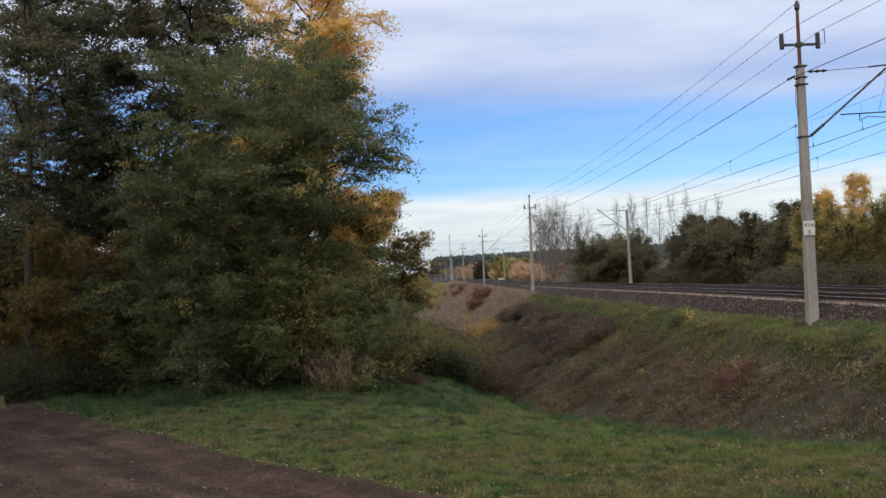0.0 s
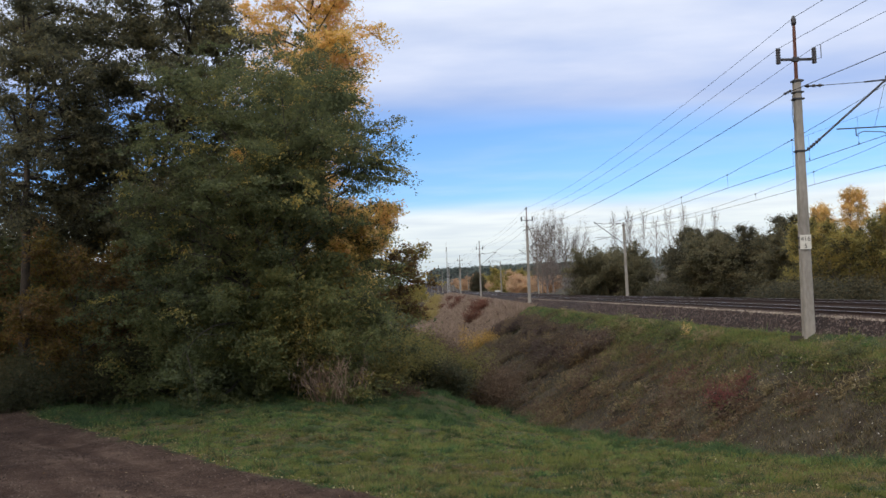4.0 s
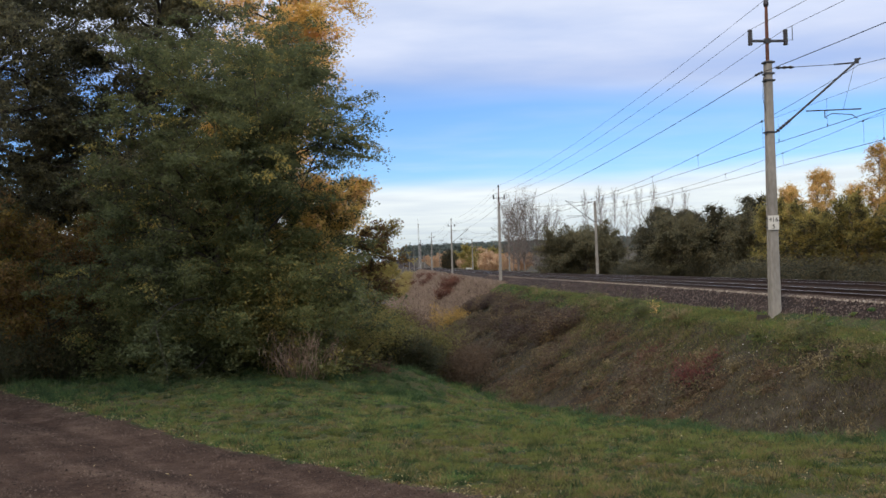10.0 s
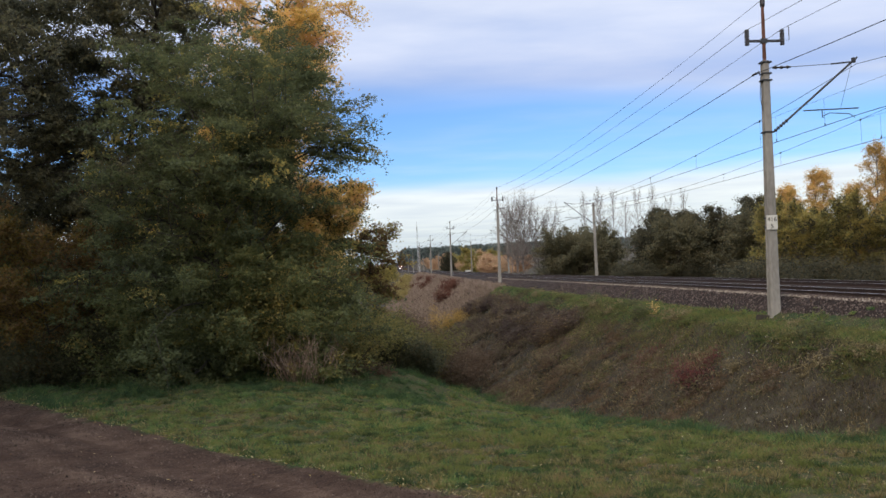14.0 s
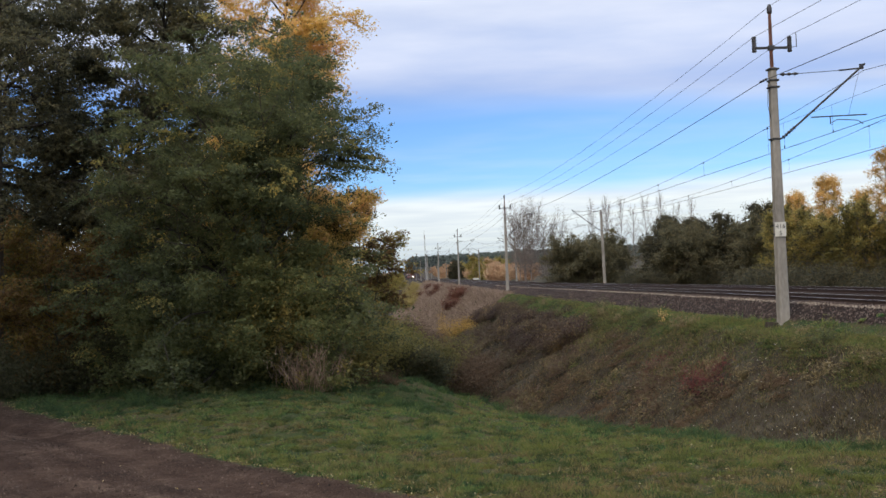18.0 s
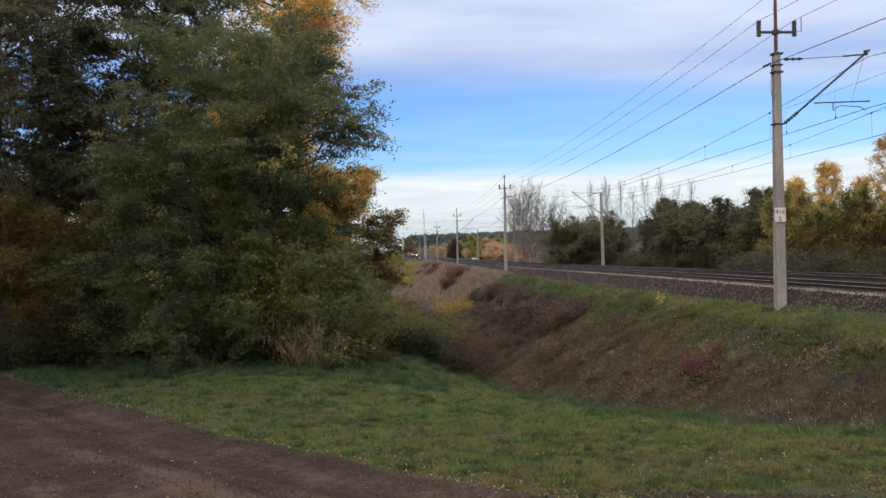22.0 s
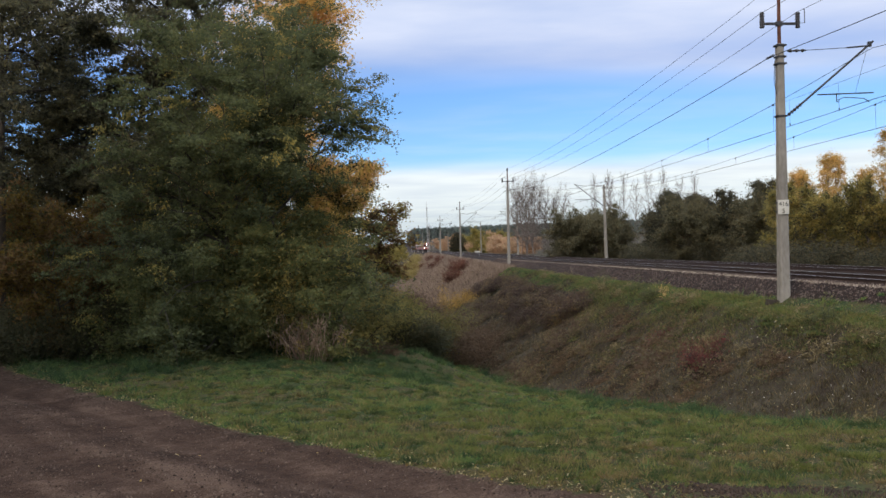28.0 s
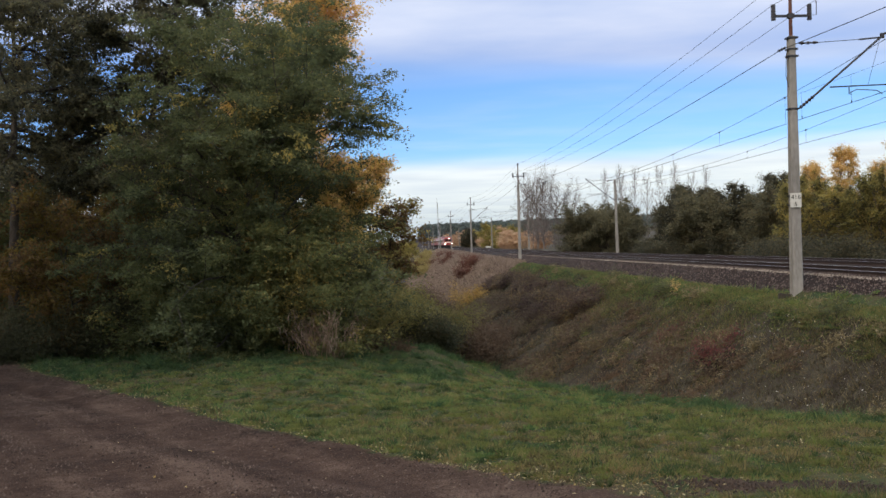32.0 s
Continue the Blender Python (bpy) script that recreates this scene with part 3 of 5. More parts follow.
def cantilever(th, side, reach, hinge_z=5.87, tip_z=8.10, arm_z=6.51, off=0.24):
    """Bracket reaching across the track; side is +1 or -1 across."""
    P = lambda l, z, y=0.0: (side * l, y, z)
    sh = Shape()
    sh.tube([P(off + 0.45, hinge_z + 0.36), P(reach + 0.12, tip_z + 0.10)], 0.034, 8)
    part("cantilever_tube", sh, STEEL, th, "grey diagonal steel cantilever tube")
    sh = Shape()
    insulator(sh, P(off, hinge_z), P(off + 0.45, hinge_z + 0.36), 0.065, 5)
    part("insulator", sh, INSUL, th, "dark ribbed insulator")
    sh = Shape()
    sh.tube([P(off + 0.62, tip_z - 0.17), P(reach - 0.75, tip_z - 0.10)], 0.011, 6)
    sh.tube([P(reach - 0.75, tip_z - 0.10), P(reach, tip_z - 0.04)], 0.028, 6)
    part("top_tie", sh, STEEL, th, "thin steel tie rod")
    sh = Shape()
    insulator(sh, P(off + 0.02, tip_z - 0.19), P(off + 0.62, tip_z - 0.17), 0.055, 3)
    part("insulator", sh, INSUL, th, "dark ribbed insulator")
    sh = Shape()
    sh.tube([P(1.22, arm_z), P(reach + 0.1, arm_z + 0.05)], 0.022, 6)
    sh.tube([P(1.84, arm_z), P(1.84, arm_z - 0.22), P(1.92, arm_z - 0.24)], 0.016, 6)
    part("registration_arm", sh, STEEL, th)
    sh = Shape()
    sh.tube([P(1.88, arm_z - 0.18), P(2.08, arm_z - 0.09), P(2.74, arm_z - 0.13), P(2.92, arm_z - 0.25)], 0.014, 6)
    part("steady_arm", sh, STEEL, th)
    sh = Shape()
    sh.tube([P(reach - 0.05, tip_z - 0.02), P(reach - 0.5, arm_z + 0.03)], 0.006, 4)
    part("support_wire", sh, WIRE, th)
    sh = Shape()
    sh.box((-0.05, -0.05, -0.07), (0.05, 0.05, 0.09), Matrix.Translation(P(reach, tip_z)))
    part("messenger_clamp", sh, STEEL, th)


def text_mesh(name, body, size):
    cu = bpy.data.curves.new(name, 'FONT')
    cu.body, cu.size, cu.align_x, cu.extrude = body, size, 'CENTER', 0.002
    ob = new(name, cu)
    bpy.context.view_layer.update()
    me = bpy.data.meshes.new_from_object(ob.evaluated_get(bpy.context.evaluated_depsgraph_get()))
    bpy.data.objects.remove(ob)
    me.name = name
    me.materials.clear()
    me.materials.append(BLACK)
    return me


TURN = math.degrees(math.atan(-LEAN))


def near_mast(y, detail):
    base = on_line(0, y, 0.0)
    label = "tall concrete catenary mast with rusty top rod and steel bracket"
    if detail:
        label = "tall concrete catenary mast with a white distance plate beside the track"
    th = thing("catenary_mast", Matrix.Translation(base) @ pose(0, 0, 0, 0, 0.85, TURN), label, "catenary mast", "masts nearer the road")
    concrete_post("post", th, -0.9, 8.13, 0.34, 0.21, 0.35, 0.24)
    sh = Shape()
    sh.tube([(0, 0, 8.05), (0, 0, 9.6), (0, 0, 10.12)], [0.062, 0.055, 0.04], 8)
    part("top_rod", sh, RUSTSTEEL, th, "rusty steel top rod")
    sh = Shape()
    sh.tube([(0, 0, 9.88), (0.0, 0, 9.94), (0, 0, 10.06), (0, 0, 10.18)], [0.07, 0.085, 0.085, 0.04], 8)
    part("wire_clamp", sh, INSUL, th)
    sh = Shape()
    sh.box((-0.56, -0.04, 8.74), (0.62, 0.04, 8.81))
    sh.box((-0.09, -0.07, 8.70), (0.09, 0.07, 8.85))
    part("crossarm", sh, STEEL, th, "dark steel crossarm")
    for x in (-0.55, 0.61):
        sh = Shape()
        insulator(sh, (x, 0, 8.64), (x, 0, 9.14), 0.085, 6, 0.066)
        part("insulator", sh, INSUL, th, "dark upright insulator")
    sh = Shape()
    sh.tube([(0.66, 0, 8.80), (0.84, 0, 8.80), (0.84, 0, 9.22), (0.80, 0, 9.24)], 0.013, 6)
    part("arcing_horn", sh, STEEL, th)
    for z, w in ((8.08, 0.15), (7.72, 0.14), (7.50, 0.15), (5.84, 0.155)):
        sh = Shape()
        sh.box((-w, -w - 0.01, z - 0.022), (w + 0.03, w + 0.01, z + 0.022), chamfer=0.02)
        part("collar", sh, STEEL, th, "dark steel clamp collar")
    sh = Shape()
    insulator(sh, (-0.18, -0.02, 7.78), (-0.36, 0.16, 7.70), 0.05, 3)
    part("insulator", sh, INSUL, th)
    cantilever(th, 1, 2.95)
    sh = Shape()
    sh.tube([(-0.20, -0.1, 7.6), (-0.26, -0.16, 6.9), (-0.2, -0.2, 6.5)], 0.01, 5)
    part("earth_wire", sh, WIRE, th)
    sh = Shape()
    sh.box((-0.26, -0.26, -0.75), (0.24, 0.26, -0.05), chamfer=0.05)
    part("footing", sh, CONCRETE, th)
    sh = Shape()
    sh.box((-0.66, -0.26, -0.40), (-0.27, -0.12, -0.02), pose(0, 0, 0, 0, 6, 0), chamfer=0.02)
    part("earthing_block", sh, BARK, th, "dark wooden block at the foot")
    if detail:
        # distance plate, turned towards the crossing
        m = Matrix.Translation((-0.05, -0.205, 2.95)) @ pose(0, 0, 0, 0, 0, -8)
        sh = Shape()
        sh.box((-0.17, -0.008, -0.225), (0.17, 0.008, 0.225), m, chamfer=0.003)
        plate = part("distance_plate", sh, PLATE, th, "white plate with black numerals")
        for body, z, size in (("416", 0.03, 0.20), ("5", -0.19, 0.20)):
            ob = new("numeral", text_mesh("numeral", body, size))
            ob.parent = plate
            ob.matrix_basis = m @ Matrix.Translation((0, -0.0115, z)) @ pose(0, 0, 0, 90)
        sh = Shape()
        for z in (2.80, 3.1):
            sh.box((-0.165, -0.175, z - 0.015), (0.165, 0.175, z + 0.015), chamfer=0.03)
        part("plate_band", sh, STEEL, th)
    return th


def far_mast(y):
    th = thing("catenary_mast", Matrix.Translation(on_line(FAR_POLES, y, 0.05)) @ pose(0, 0, 0, 0, 0, TURN), "pale concrete catenary mast with a diagonal bracket, no top rod", "catenary mast", "masts across the tracks")
    concrete_post("post", th, -1.2, 8.0, 0.31, 0.21, 0.33, 0.24)
    for z in (7.72, 5.84):
        sh = Shape()
        sh.box((-0.22, -0.19, z - 0.03), (0.18, 0.19, z + 0.03), chamfer=0.02)
        part("collar", sh, STEEL, th)
    cantilever(th, -1, 3.05)
    return th


for _k, _y in enumerate(NEAR_POLES):
    near_mast(_y, _k == 1)
for _y in [POLE_Y - 67.2 + 67.2 * k for k in range(9)]:
    far_mast(_y + 0.6)


# ---- wires ----
def span_points(across, z, sag, y0, y1, n=14):
    out = []
    for i in range(n + 1):
        f = i / n
        y = y0 + (y1 - y0) * f
        out.append(on_line(across, y, z - 4 * sag * f * (1 - f)))
    return out


def long_wire(name, label, across, z, sag, radius, poles, droppers=None):
    th = thing(name, Matrix.Identity(4), label, "overhead wire", "overhead wires")
    for i in range(len(poles) - 1):
        sh = Shape()
        sh.tube(span_points(across, z, sag, poles[i], poles[i + 1]), radius, 5, cap=False)
        part("wire_span", sh, WIRE, th)
    if droppers:
        z2, sag2 = droppers
        for i in range(min(4, len(poles) - 1)):
            for k in range(1, 9):
                f = k / 9
                y = poles[i] + (poles[i + 1] - poles[i]) * f
                sh = Shape()
                sh.tube([on_line(across, y, z - 4 * sag * f * (1 - f)), on_line(across, y, z2 - 4 * sag2 * f * (1 - f))], 0.005, 4)
                p = on_line(across, y, z - 4 * sag * f * (1 - f))
                sh.box((-0.02, -0.04, -0.05), (0.02, 0.04, 0.03), Matrix.Translation(p))
                part("dropper", sh, WIRE, th)


FARP = [POLE_Y + 0.6 - 67.2 + 67.2 * k for k in range(9)]
long_wire("feeder_wire", "dark feeder wire strung along the mast tops", 0.15, 10.12, 0.75, 0.0075, NEAR_POLES)
long_wire("feeder_wire", "dark feeder wire on the crossarm insulators", -0.42, 9.14, 0.75, 0.0075, NEAR_POLES)
long_wire("feeder_wire", "dark feeder wire on the crossarm insulators", 0.74, 9.14, 0.75, 0.0075, NEAR_POLES)
long_wire("feeder_wire", "thick dark cable clamped to the masts", -0.20, 7.72, 0.75, 0.012, NEAR_POLES)
long_wire("messenger_wire", "sagging messenger wire with droppers above the track", T1 - 0.2, 7.90, 1.6, 0.009, NEAR_POLES, (6.28, 0.18))
long_wire("contact_wire", "dark copper contact wire over the track", T1 - 0.2, 6.28, 0.18, 0.011, NEAR_POLES)
long_wire("messenger_wire", "sagging messenger wire with droppers above the track", T2 + 0.15, 7.78, 1.42, 0.009, FARP, (6.30, 0.18))
long_wire("contact_wire", "dark copper contact wire over the track", T2 + 0.15, 6.30, 0.18, 0.011, FARP)


def lattice_mast():
    y = 300.0
    th = thing("lattice_mast", Matrix.Translation(on_line(-0.4, y, 0.0)), "slender grey lattice radio mast beside the railway", "radio mast")
    w = 0.32
    for a in range(3):
        c, s = math.cos(a * 2.094), math.sin(a * 2.094)
        sh = Shape()
        sh.tube([(w * c, w * s, -1.5), (w * c * 0.5, w * s * 0.5, 15.5)], 0.05, 5)
        part("mast_leg", sh, GALV, th)
    sh = Shape()
    for k in range(22):
        z, f = k * 0.7, 1 - 0.5 * k * 0.7 / 15.5
        for a in range(3):
            b = a + 1
            sh.tube([(w * f * math.cos(a * 2.094), w * f * math.sin(a * 2.094), z), (w * f * math.cos(b * 2.094), w * f * math.sin(b * 2.094), z + 0.7)], 0.025, 4)
    part("bracing", sh, GALV, th)
    sh = Shape()
    sh.tube([(0, 0, 15.3), (0, 0, 17.2)], 0.05, 6)
    sh.box((-0.14, -0.08, 14.2), (0.14, 0.08, 15.6))
    part("antenna", sh, GALV, th)


lattice_mast()


def stitch_wire(across, y0):
    """Short auxiliary wire slung under the messenger at a mast, with droppers to the contact wire."""
    th = thing("stitch_wire", Matrix.Identity(4), "thin stitch wire with droppers slung at the near mast", "overhead wire", "overhead wires")
    sh = Shape()
    sh.tube([on_line(across, y0 + d, 7.20 + 0.0004 * d * d) for d in (-8, -4, 0, 4, 8)], 0.005, 4)
    part("wire_span", sh, WIRE, th)
    for d in (-2.6, 2.2, 6.0):
        sh = Shape()
        sh.tube([on_line(across, y0 + d, 7.20), on_line(across, y0 + d, 6.27)], 0.004, 4)
        sh.tube([on_line(across, y0 + d, 6.24), on_line(across, y0 + d, 6.34)], 0.02, 5)
        part("dropper", sh, WIRE, th)


for _a, _y in ((T1 - 0.2, POLE_Y), (T2 + 0.15, FARP[1])):
    stitch_wire(_a, _y)


# ---- trees and shrubs ----
def crook(rng, start, way, length, n, bend, lift):
    """A crooked branch line."""
    pts = [np.array(start, float)]
    d = np.array(way, float)
    d /= np.linalg.norm(d)
    for i in range(n):
        d = d + rng.normal(size=3) * bend + np.array([0, 0, lift])
        d /= np.linalg.norm(d)
        pts.append(pts[-1] + d * length / n)
    return pts


def make_tree(name, height, radius, low, seed, leaf, bark, count, size, label, category="tree", stems=1, limbs=16, top=0.35, lift=0.10, flat=0.45, clump=0.55, droop=0.3, trunk_r=0.2, second=None, share=0.0, group="", twigs=2, skirt=0.72):
    """Trunk, limbs each of their own, and a crown of loose leaves in clumps round the twigs.
    low: where the crown begins (share of the height); top: crown radius at the top over the widest; flat: clump height over width."""
    rng = np.random.default_rng(seed)
    th = thing(name, Matrix.Identity(4), label, category, group)
    tips = []
    for st in range(stems):
        lean = rng.normal(size=2) * (0.05 if stems == 1 else 0.16)
        hh = height * (1 if st == 0 else rng.uniform(0.75, 0.95))
        tr = crook(rng, (0.25 * st * rng.normal(), 0.25 * st * rng.normal(), -0.5), (lean[0], lean[1], 1), hh * 0.96 + 0.5, 10, 0.045, 0.03)
        sh = Shape()
        r0 = trunk_r * (1 if st == 0 else 0.75)
        sh.tube(tr, [r0 * (1.25 if i == 0 else 1) * (1 - 0.88 * i / 10) for i in range(11)], 8)
        part("trunk", sh, bark, th, smooth=True)
        nl = max(4, limbs // stems)
        for k in range(nl):
            f = low + (0.97 - low) * ((k + rng.random() * 0.8) / nl)
            q = f * 10
            i = min(9, int(q))
            p = tr[i] + (tr[i + 1] - tr[i]) * (q - i)
            w = k * 2.4 + rng.normal() * 0.4 + st
            g = (f - low) / (1 - low)
            prof = math.sin(math.pi * min(1, 0.18 + 0.82 * (1 - g) ** 0.75) * 0.5) if g > 0.3 else skirt + (1 - skirt) * g / 0.3
            ln = radius * (top + (1 - top) * prof) * rng.uniform(0.72, 1.12)
            up = 0.15 + 0.75 * g
            limb = crook(rng, p, (math.cos(w), math.sin(w), up), ln, 6, 0.13, lift - 0.16 * (1 - g))
            sh = Shape()
            lr = r0 * 0.42 * (1 - 0.6 * g) + 0.012
            sh.tube(limb, [lr * (1 - 0.85 * i / 6) for i in range(7)], 5)
            tips.append(limb[-1])
            for j in range(2, 7):
                for b in range(twigs):
                    d = (limb[j] - limb[j - 1]) / np.linalg.norm(limb[j] - limb[j - 1])
                    d = d * 0.6 + rng.normal(size=3) * 0.7 + np.array([0, 0, 0.05])
                    tw = crook(rng, limb[j], d, ln * rng.uniform(0.22, 0.42), 3, 0.2, 0.02)
                    sh.tube(tw, [lr * 0.3, lr * 0.22, lr * 0.14, 0.004], 3, cap=False)
                    tips += [tw[1], tw[2], tw[3]]
            part("limb", sh, bark, th)
        tips.append(tr[-1])
    if count:
        tips = np.array(tips)
        pick = rng.integers(0, len(tips), count)
        dens = rng.random(len(tips)) ** 0.7
        pick = pick[rng.random(count) < dens[pick] + 0.15]
        wide = clump * rng.uniform(0.6, 1.4, len(tips))
        # sprays of leaves fan out from each twig
        fan = rng.normal(size=(len(tips), 6, 3)) * np.array([1, 1, flat * 0.8])
        out = tips * np.array([1, 1, 0])
        fan += (0.7 * out / (np.linalg.norm(out, axis=1)[:, None] + 0.3))[:, None]
        fan /= np.linalg.norm(fan, axis=2)[:, :, None]
        which = rng.integers(0, 6, len(pick))
        u = rng.random(len(pick))
        off = fan[pick, which] * (u * wide[pick] * 1.9)[:, None] + np.clip(rng.normal(size=(len(pick), 3)), -1.8, 1.8) * (0.17 * wide[pick])[:, None]
        off[:, 2] -= droop * 0.9 * u ** 2 * wide[pick]
        c = tips[pick] + off
        c[:, 2] = np.maximum(c[:, 2], 0.05)
        if second and share:
            # part of the clumps has already turned
            turned = np.random.default_rng(seed + 1).random(len(tips)) < share
            t = turned[pick]
            part("crown", soup("crown", leaves(c[~t], size, rng, droop), leaf), None, th)
            part("turned_crown", soup("turned_crown", leaves(c[t], size, rng, droop), second), None, th, "leaves already turned yellow")
        else:
            part("crown", soup("crown", leaves(c, size, rng, droop), leaf), None, th)
    return th


def make_shrub(name, radius, height, seed, leaf, count, size, label, stems=12, clump=0.2, bark=None, droop=0.1, long=1.7, category="shrub", group="", twig="drawn"):
    rng = np.random.default_rng(seed)
    th = thing(name, Matrix.Identity(4), label, category, group)
    sh = Shape()
    tips = []
    for k in range(stems):
        w = rng.uniform(0, 6.28)
        out = rng.uniform(0.15, 1.0)
        ln = height * rng.uniform(0.7, 1.15)
        st = (math.cos(w) * radius * out * 0.55, math.sin(w) * radius * out * 0.55, -0.25)
        tw = crook(rng, st, (math.cos(w) * out * radius / height * 0.7, math.sin(w) * out * radius / height * 0.7, 1), ln, 5, 0.13, -0.02)
        sh.tube(tw, [0.018, 0.015, 0.012, 0.009, 0.006, 0.003], 3, cap=False)
        tips += tw[1:]
        for j in (range(2, 6) if twig else ()):
            t2 = crook(rng, tw[j], rng.normal(size=3) + np.array([0, 0, 0.5]), ln * 0.3, 2, 0.2, 0.0)
            if twig == "drawn":
                sh.tube(t2, [0.007, 0.005, 0.003], 3, cap=False)
            tips += t2[1:]
    tagged(part("stem", sh, bark or BARK, th), kind="stuff")
    if count:
        tips = np.array(tips)
        pick = rng.integers(0, len(tips), count)
        c = tips[pick] + np.clip(rng.normal(size=(count, 3)), -1.8, 1.8) * clump
        c[:, 2] = np.maximum(c[:, 2], 0.02)
        part("foliage", soup("foliage", leaves(c, size, rng, droop, long), leaf), None, th)
    return th


def spot(bearing, r, turn=0.0, sink=0.0):
    """A pose on the ground at a bearing (degrees to the right of straight ahead) and a distance from the camera."""
    x, y = r * math.sin(radians(bearing)), r * math.cos(radians(bearing))
    return pose(x, y, float(land(x, y)) - sink, 0, 0, turn)


def put(ob, m):
    ob.matrix_basis = m
    return ob


WOOD = "trees of the wood beside the road"
# the wood's edge beside the road
put(make_tree("locust_tree", 11.5, 5.5, 0.08, 11, GREEN, BARK, 260000, 0.066, "broad dark green tree with low layered branches at the wood's edge", stems=3, limbs=60, top=0.66, skirt=1.18, lift=0.05, flat=0.30, clump=0.42, trunk_r=0.2, second=OLIVE, share=0.06, group=WOOD), spot(-13.7, 36.0, 40))
put(make_tree("alder_tree", 13.2, 3.0, 0.26, 12, GREEN, BARK, 130000, 0.065, "dark green tree with arching branches leaning over the scrub", stems=2, limbs=44, top=0.95, skirt=0.8, lift=0.03, flat=0.32, clump=0.38, trunk_r=0.17, second=OLIVE, share=0.08, group=WOOD), spot(-10.6, 38.5, 10))
put(make_tree("hazel_tree", 9.8, 1.6, 0.22, 20, GOLD, BARK, 105000, 0.07, "golden yellow tree beside the dark green ones", stems=2, limbs=30, top=0.6, lift=0.05, flat=0.45, clump=0.36, trunk_r=0.13, second=OLIVE, share=0.22, group=WOOD), spot(-10.7, 36.4, 10))
_elder = put(make_tree("elder_tree", 6.0, 2.3, 0.08, 25, LITGREEN, BARK, 60000, 0.066, "low bushy green tree between taller ones, leaves brightened as if lit", stems=3, limbs=30, top=0.7, lift=0.04, flat=0.32, clump=0.36, trunk_r=0.08, second=OLIVE, share=0.10, group=WOOD), spot(-11.3, 33.6, 0, 0.4))
for _b, _r, _t, _k in ((-13.3, 33.6, 130, 2.1), (-10.4, 34.8, 250, 1.4), (-17.6, 34.0, 20, 2.8)):
    copy_thing(_elder, spot(_b, _r, _t, _k))
put(make_tree("aspen_tree", 22.0, 3.9, 0.36, 13, GOLD, BARK, 120000, 0.085, "tall tree with golden orange autumn leaves behind the wood's edge", limbs=34, top=0.6, lift=0.14, flat=0.5, clump=0.48, trunk_r=0.22, group=WOOD), spot(-12.5, 50.0, 0))
put(make_tree("pine_tree", 18.5, 4.3, 0.26, 14, PINE, BARK, 170000, 0.09, "tall dark pine with open crown at the wood's edge", limbs=38, top=0.7, lift=0.02, flat=0.28, clump=0.45, trunk_r=0.26, group=WOOD), spot(-20.9, 44.0, 0))
put(make_tree("pine_tree", 18.0, 4.6, 0.45, 15, PINE, BARK, 80000, 0.09, "tall dark pine with open crown at the wood's edge", limbs=28, top=0.5, lift=0.02, flat=0.28, clump=0.45, trunk_r=0.26, group=WOOD), spot(-26.6, 43.0, 70))
put(make_tree("pine_tree", 19.0, 4.8, 0.45, 19, PINE, BARK, 60000, 0.10, "tall dark pine standing behind the wood's edge", limbs=28, top=0.6, lift=0.02, flat=0.3, clump=0.5, trunk_r=0.26, group=WOOD), spot(-23.0, 51.0, 70))
_maple = put(make_tree("maple_tree", 7.0, 2.8, 0.12, 16, AMBER, BARK, 40000, 0.08, "small amber-leaved tree under the tall pines", stems=2, limbs=20, top=0.5, trunk_r=0.1, clump=0.4, second=RUST, share=0.4, group=WOOD), spot(-21.4, 38.2, 0, 1.4))
_back = put(make_tree("oak_tree", 13.0, 5.5, 0.15, 17, GREEN, BARK, 64000, 0.12, "dark leafy tree deep in the wood", stems=2, limbs=30, top=0.55, flat=0.4, clump=0.6, trunk_r=0.22, second=RUST, share=0.25, group=WOOD), spot(-13.0, 56.0, 0))
for _b, _r, _t in ((-19.0, 60, 50), (-33, 50, 200), (-17.0, 72, 260), (-36, 62, 20), (-12.5, 64, 150), (-26.0, 58, 80), (-29.5, 55, 170), (-23.5, 66, 280), (-24.6, 47, 10)):
    copy_thing(_back, spot(_b, _r, _t, 5.4 if _b < -22 else 0))
# unseen oaks added beside and behind the camera to block light off the road
_shade_oak = put(make_tree("oak_tree", 13.5, 5.5, 0.15, 66, GREEN, BARK, 11000, 0.30, "unseen leafy oak added to shade the road and left foreground", limbs=18, top=0.55, flat=0.4, clump=0.75, trunk_r=0.22, twigs=1, group=WOOD), spot(-42, 30, 0))
for _b, _r, _t in ((-58, 25, 75), (-78, 23, 135), (-100, 24, 195), (-124, 27, 255), (-148, 30, 315)):
    copy_thing(_shade_oak, spot(_b, _r, _t))
for _b, _r, _t in ((-31.0, 44, 100), (-22.4, 52, 300)):
    copy_thing(_maple, spot(_b, _r, _t, 2.6))
put(make_tree("wild_cherry_tree", 6.8, 2.0, 0.5, 18, RUST, BARK, 28000, 0.075, "young tree with sparse rust-brown leaves at the end of the wood", stems=2, limbs=22, top=0.5, lift=0.02, trunk_r=0.09, second=OLIVE, share=0.3, clump=0.25, droop=0.15, group=WOOD), spot(-5.6, 46.0, 0))

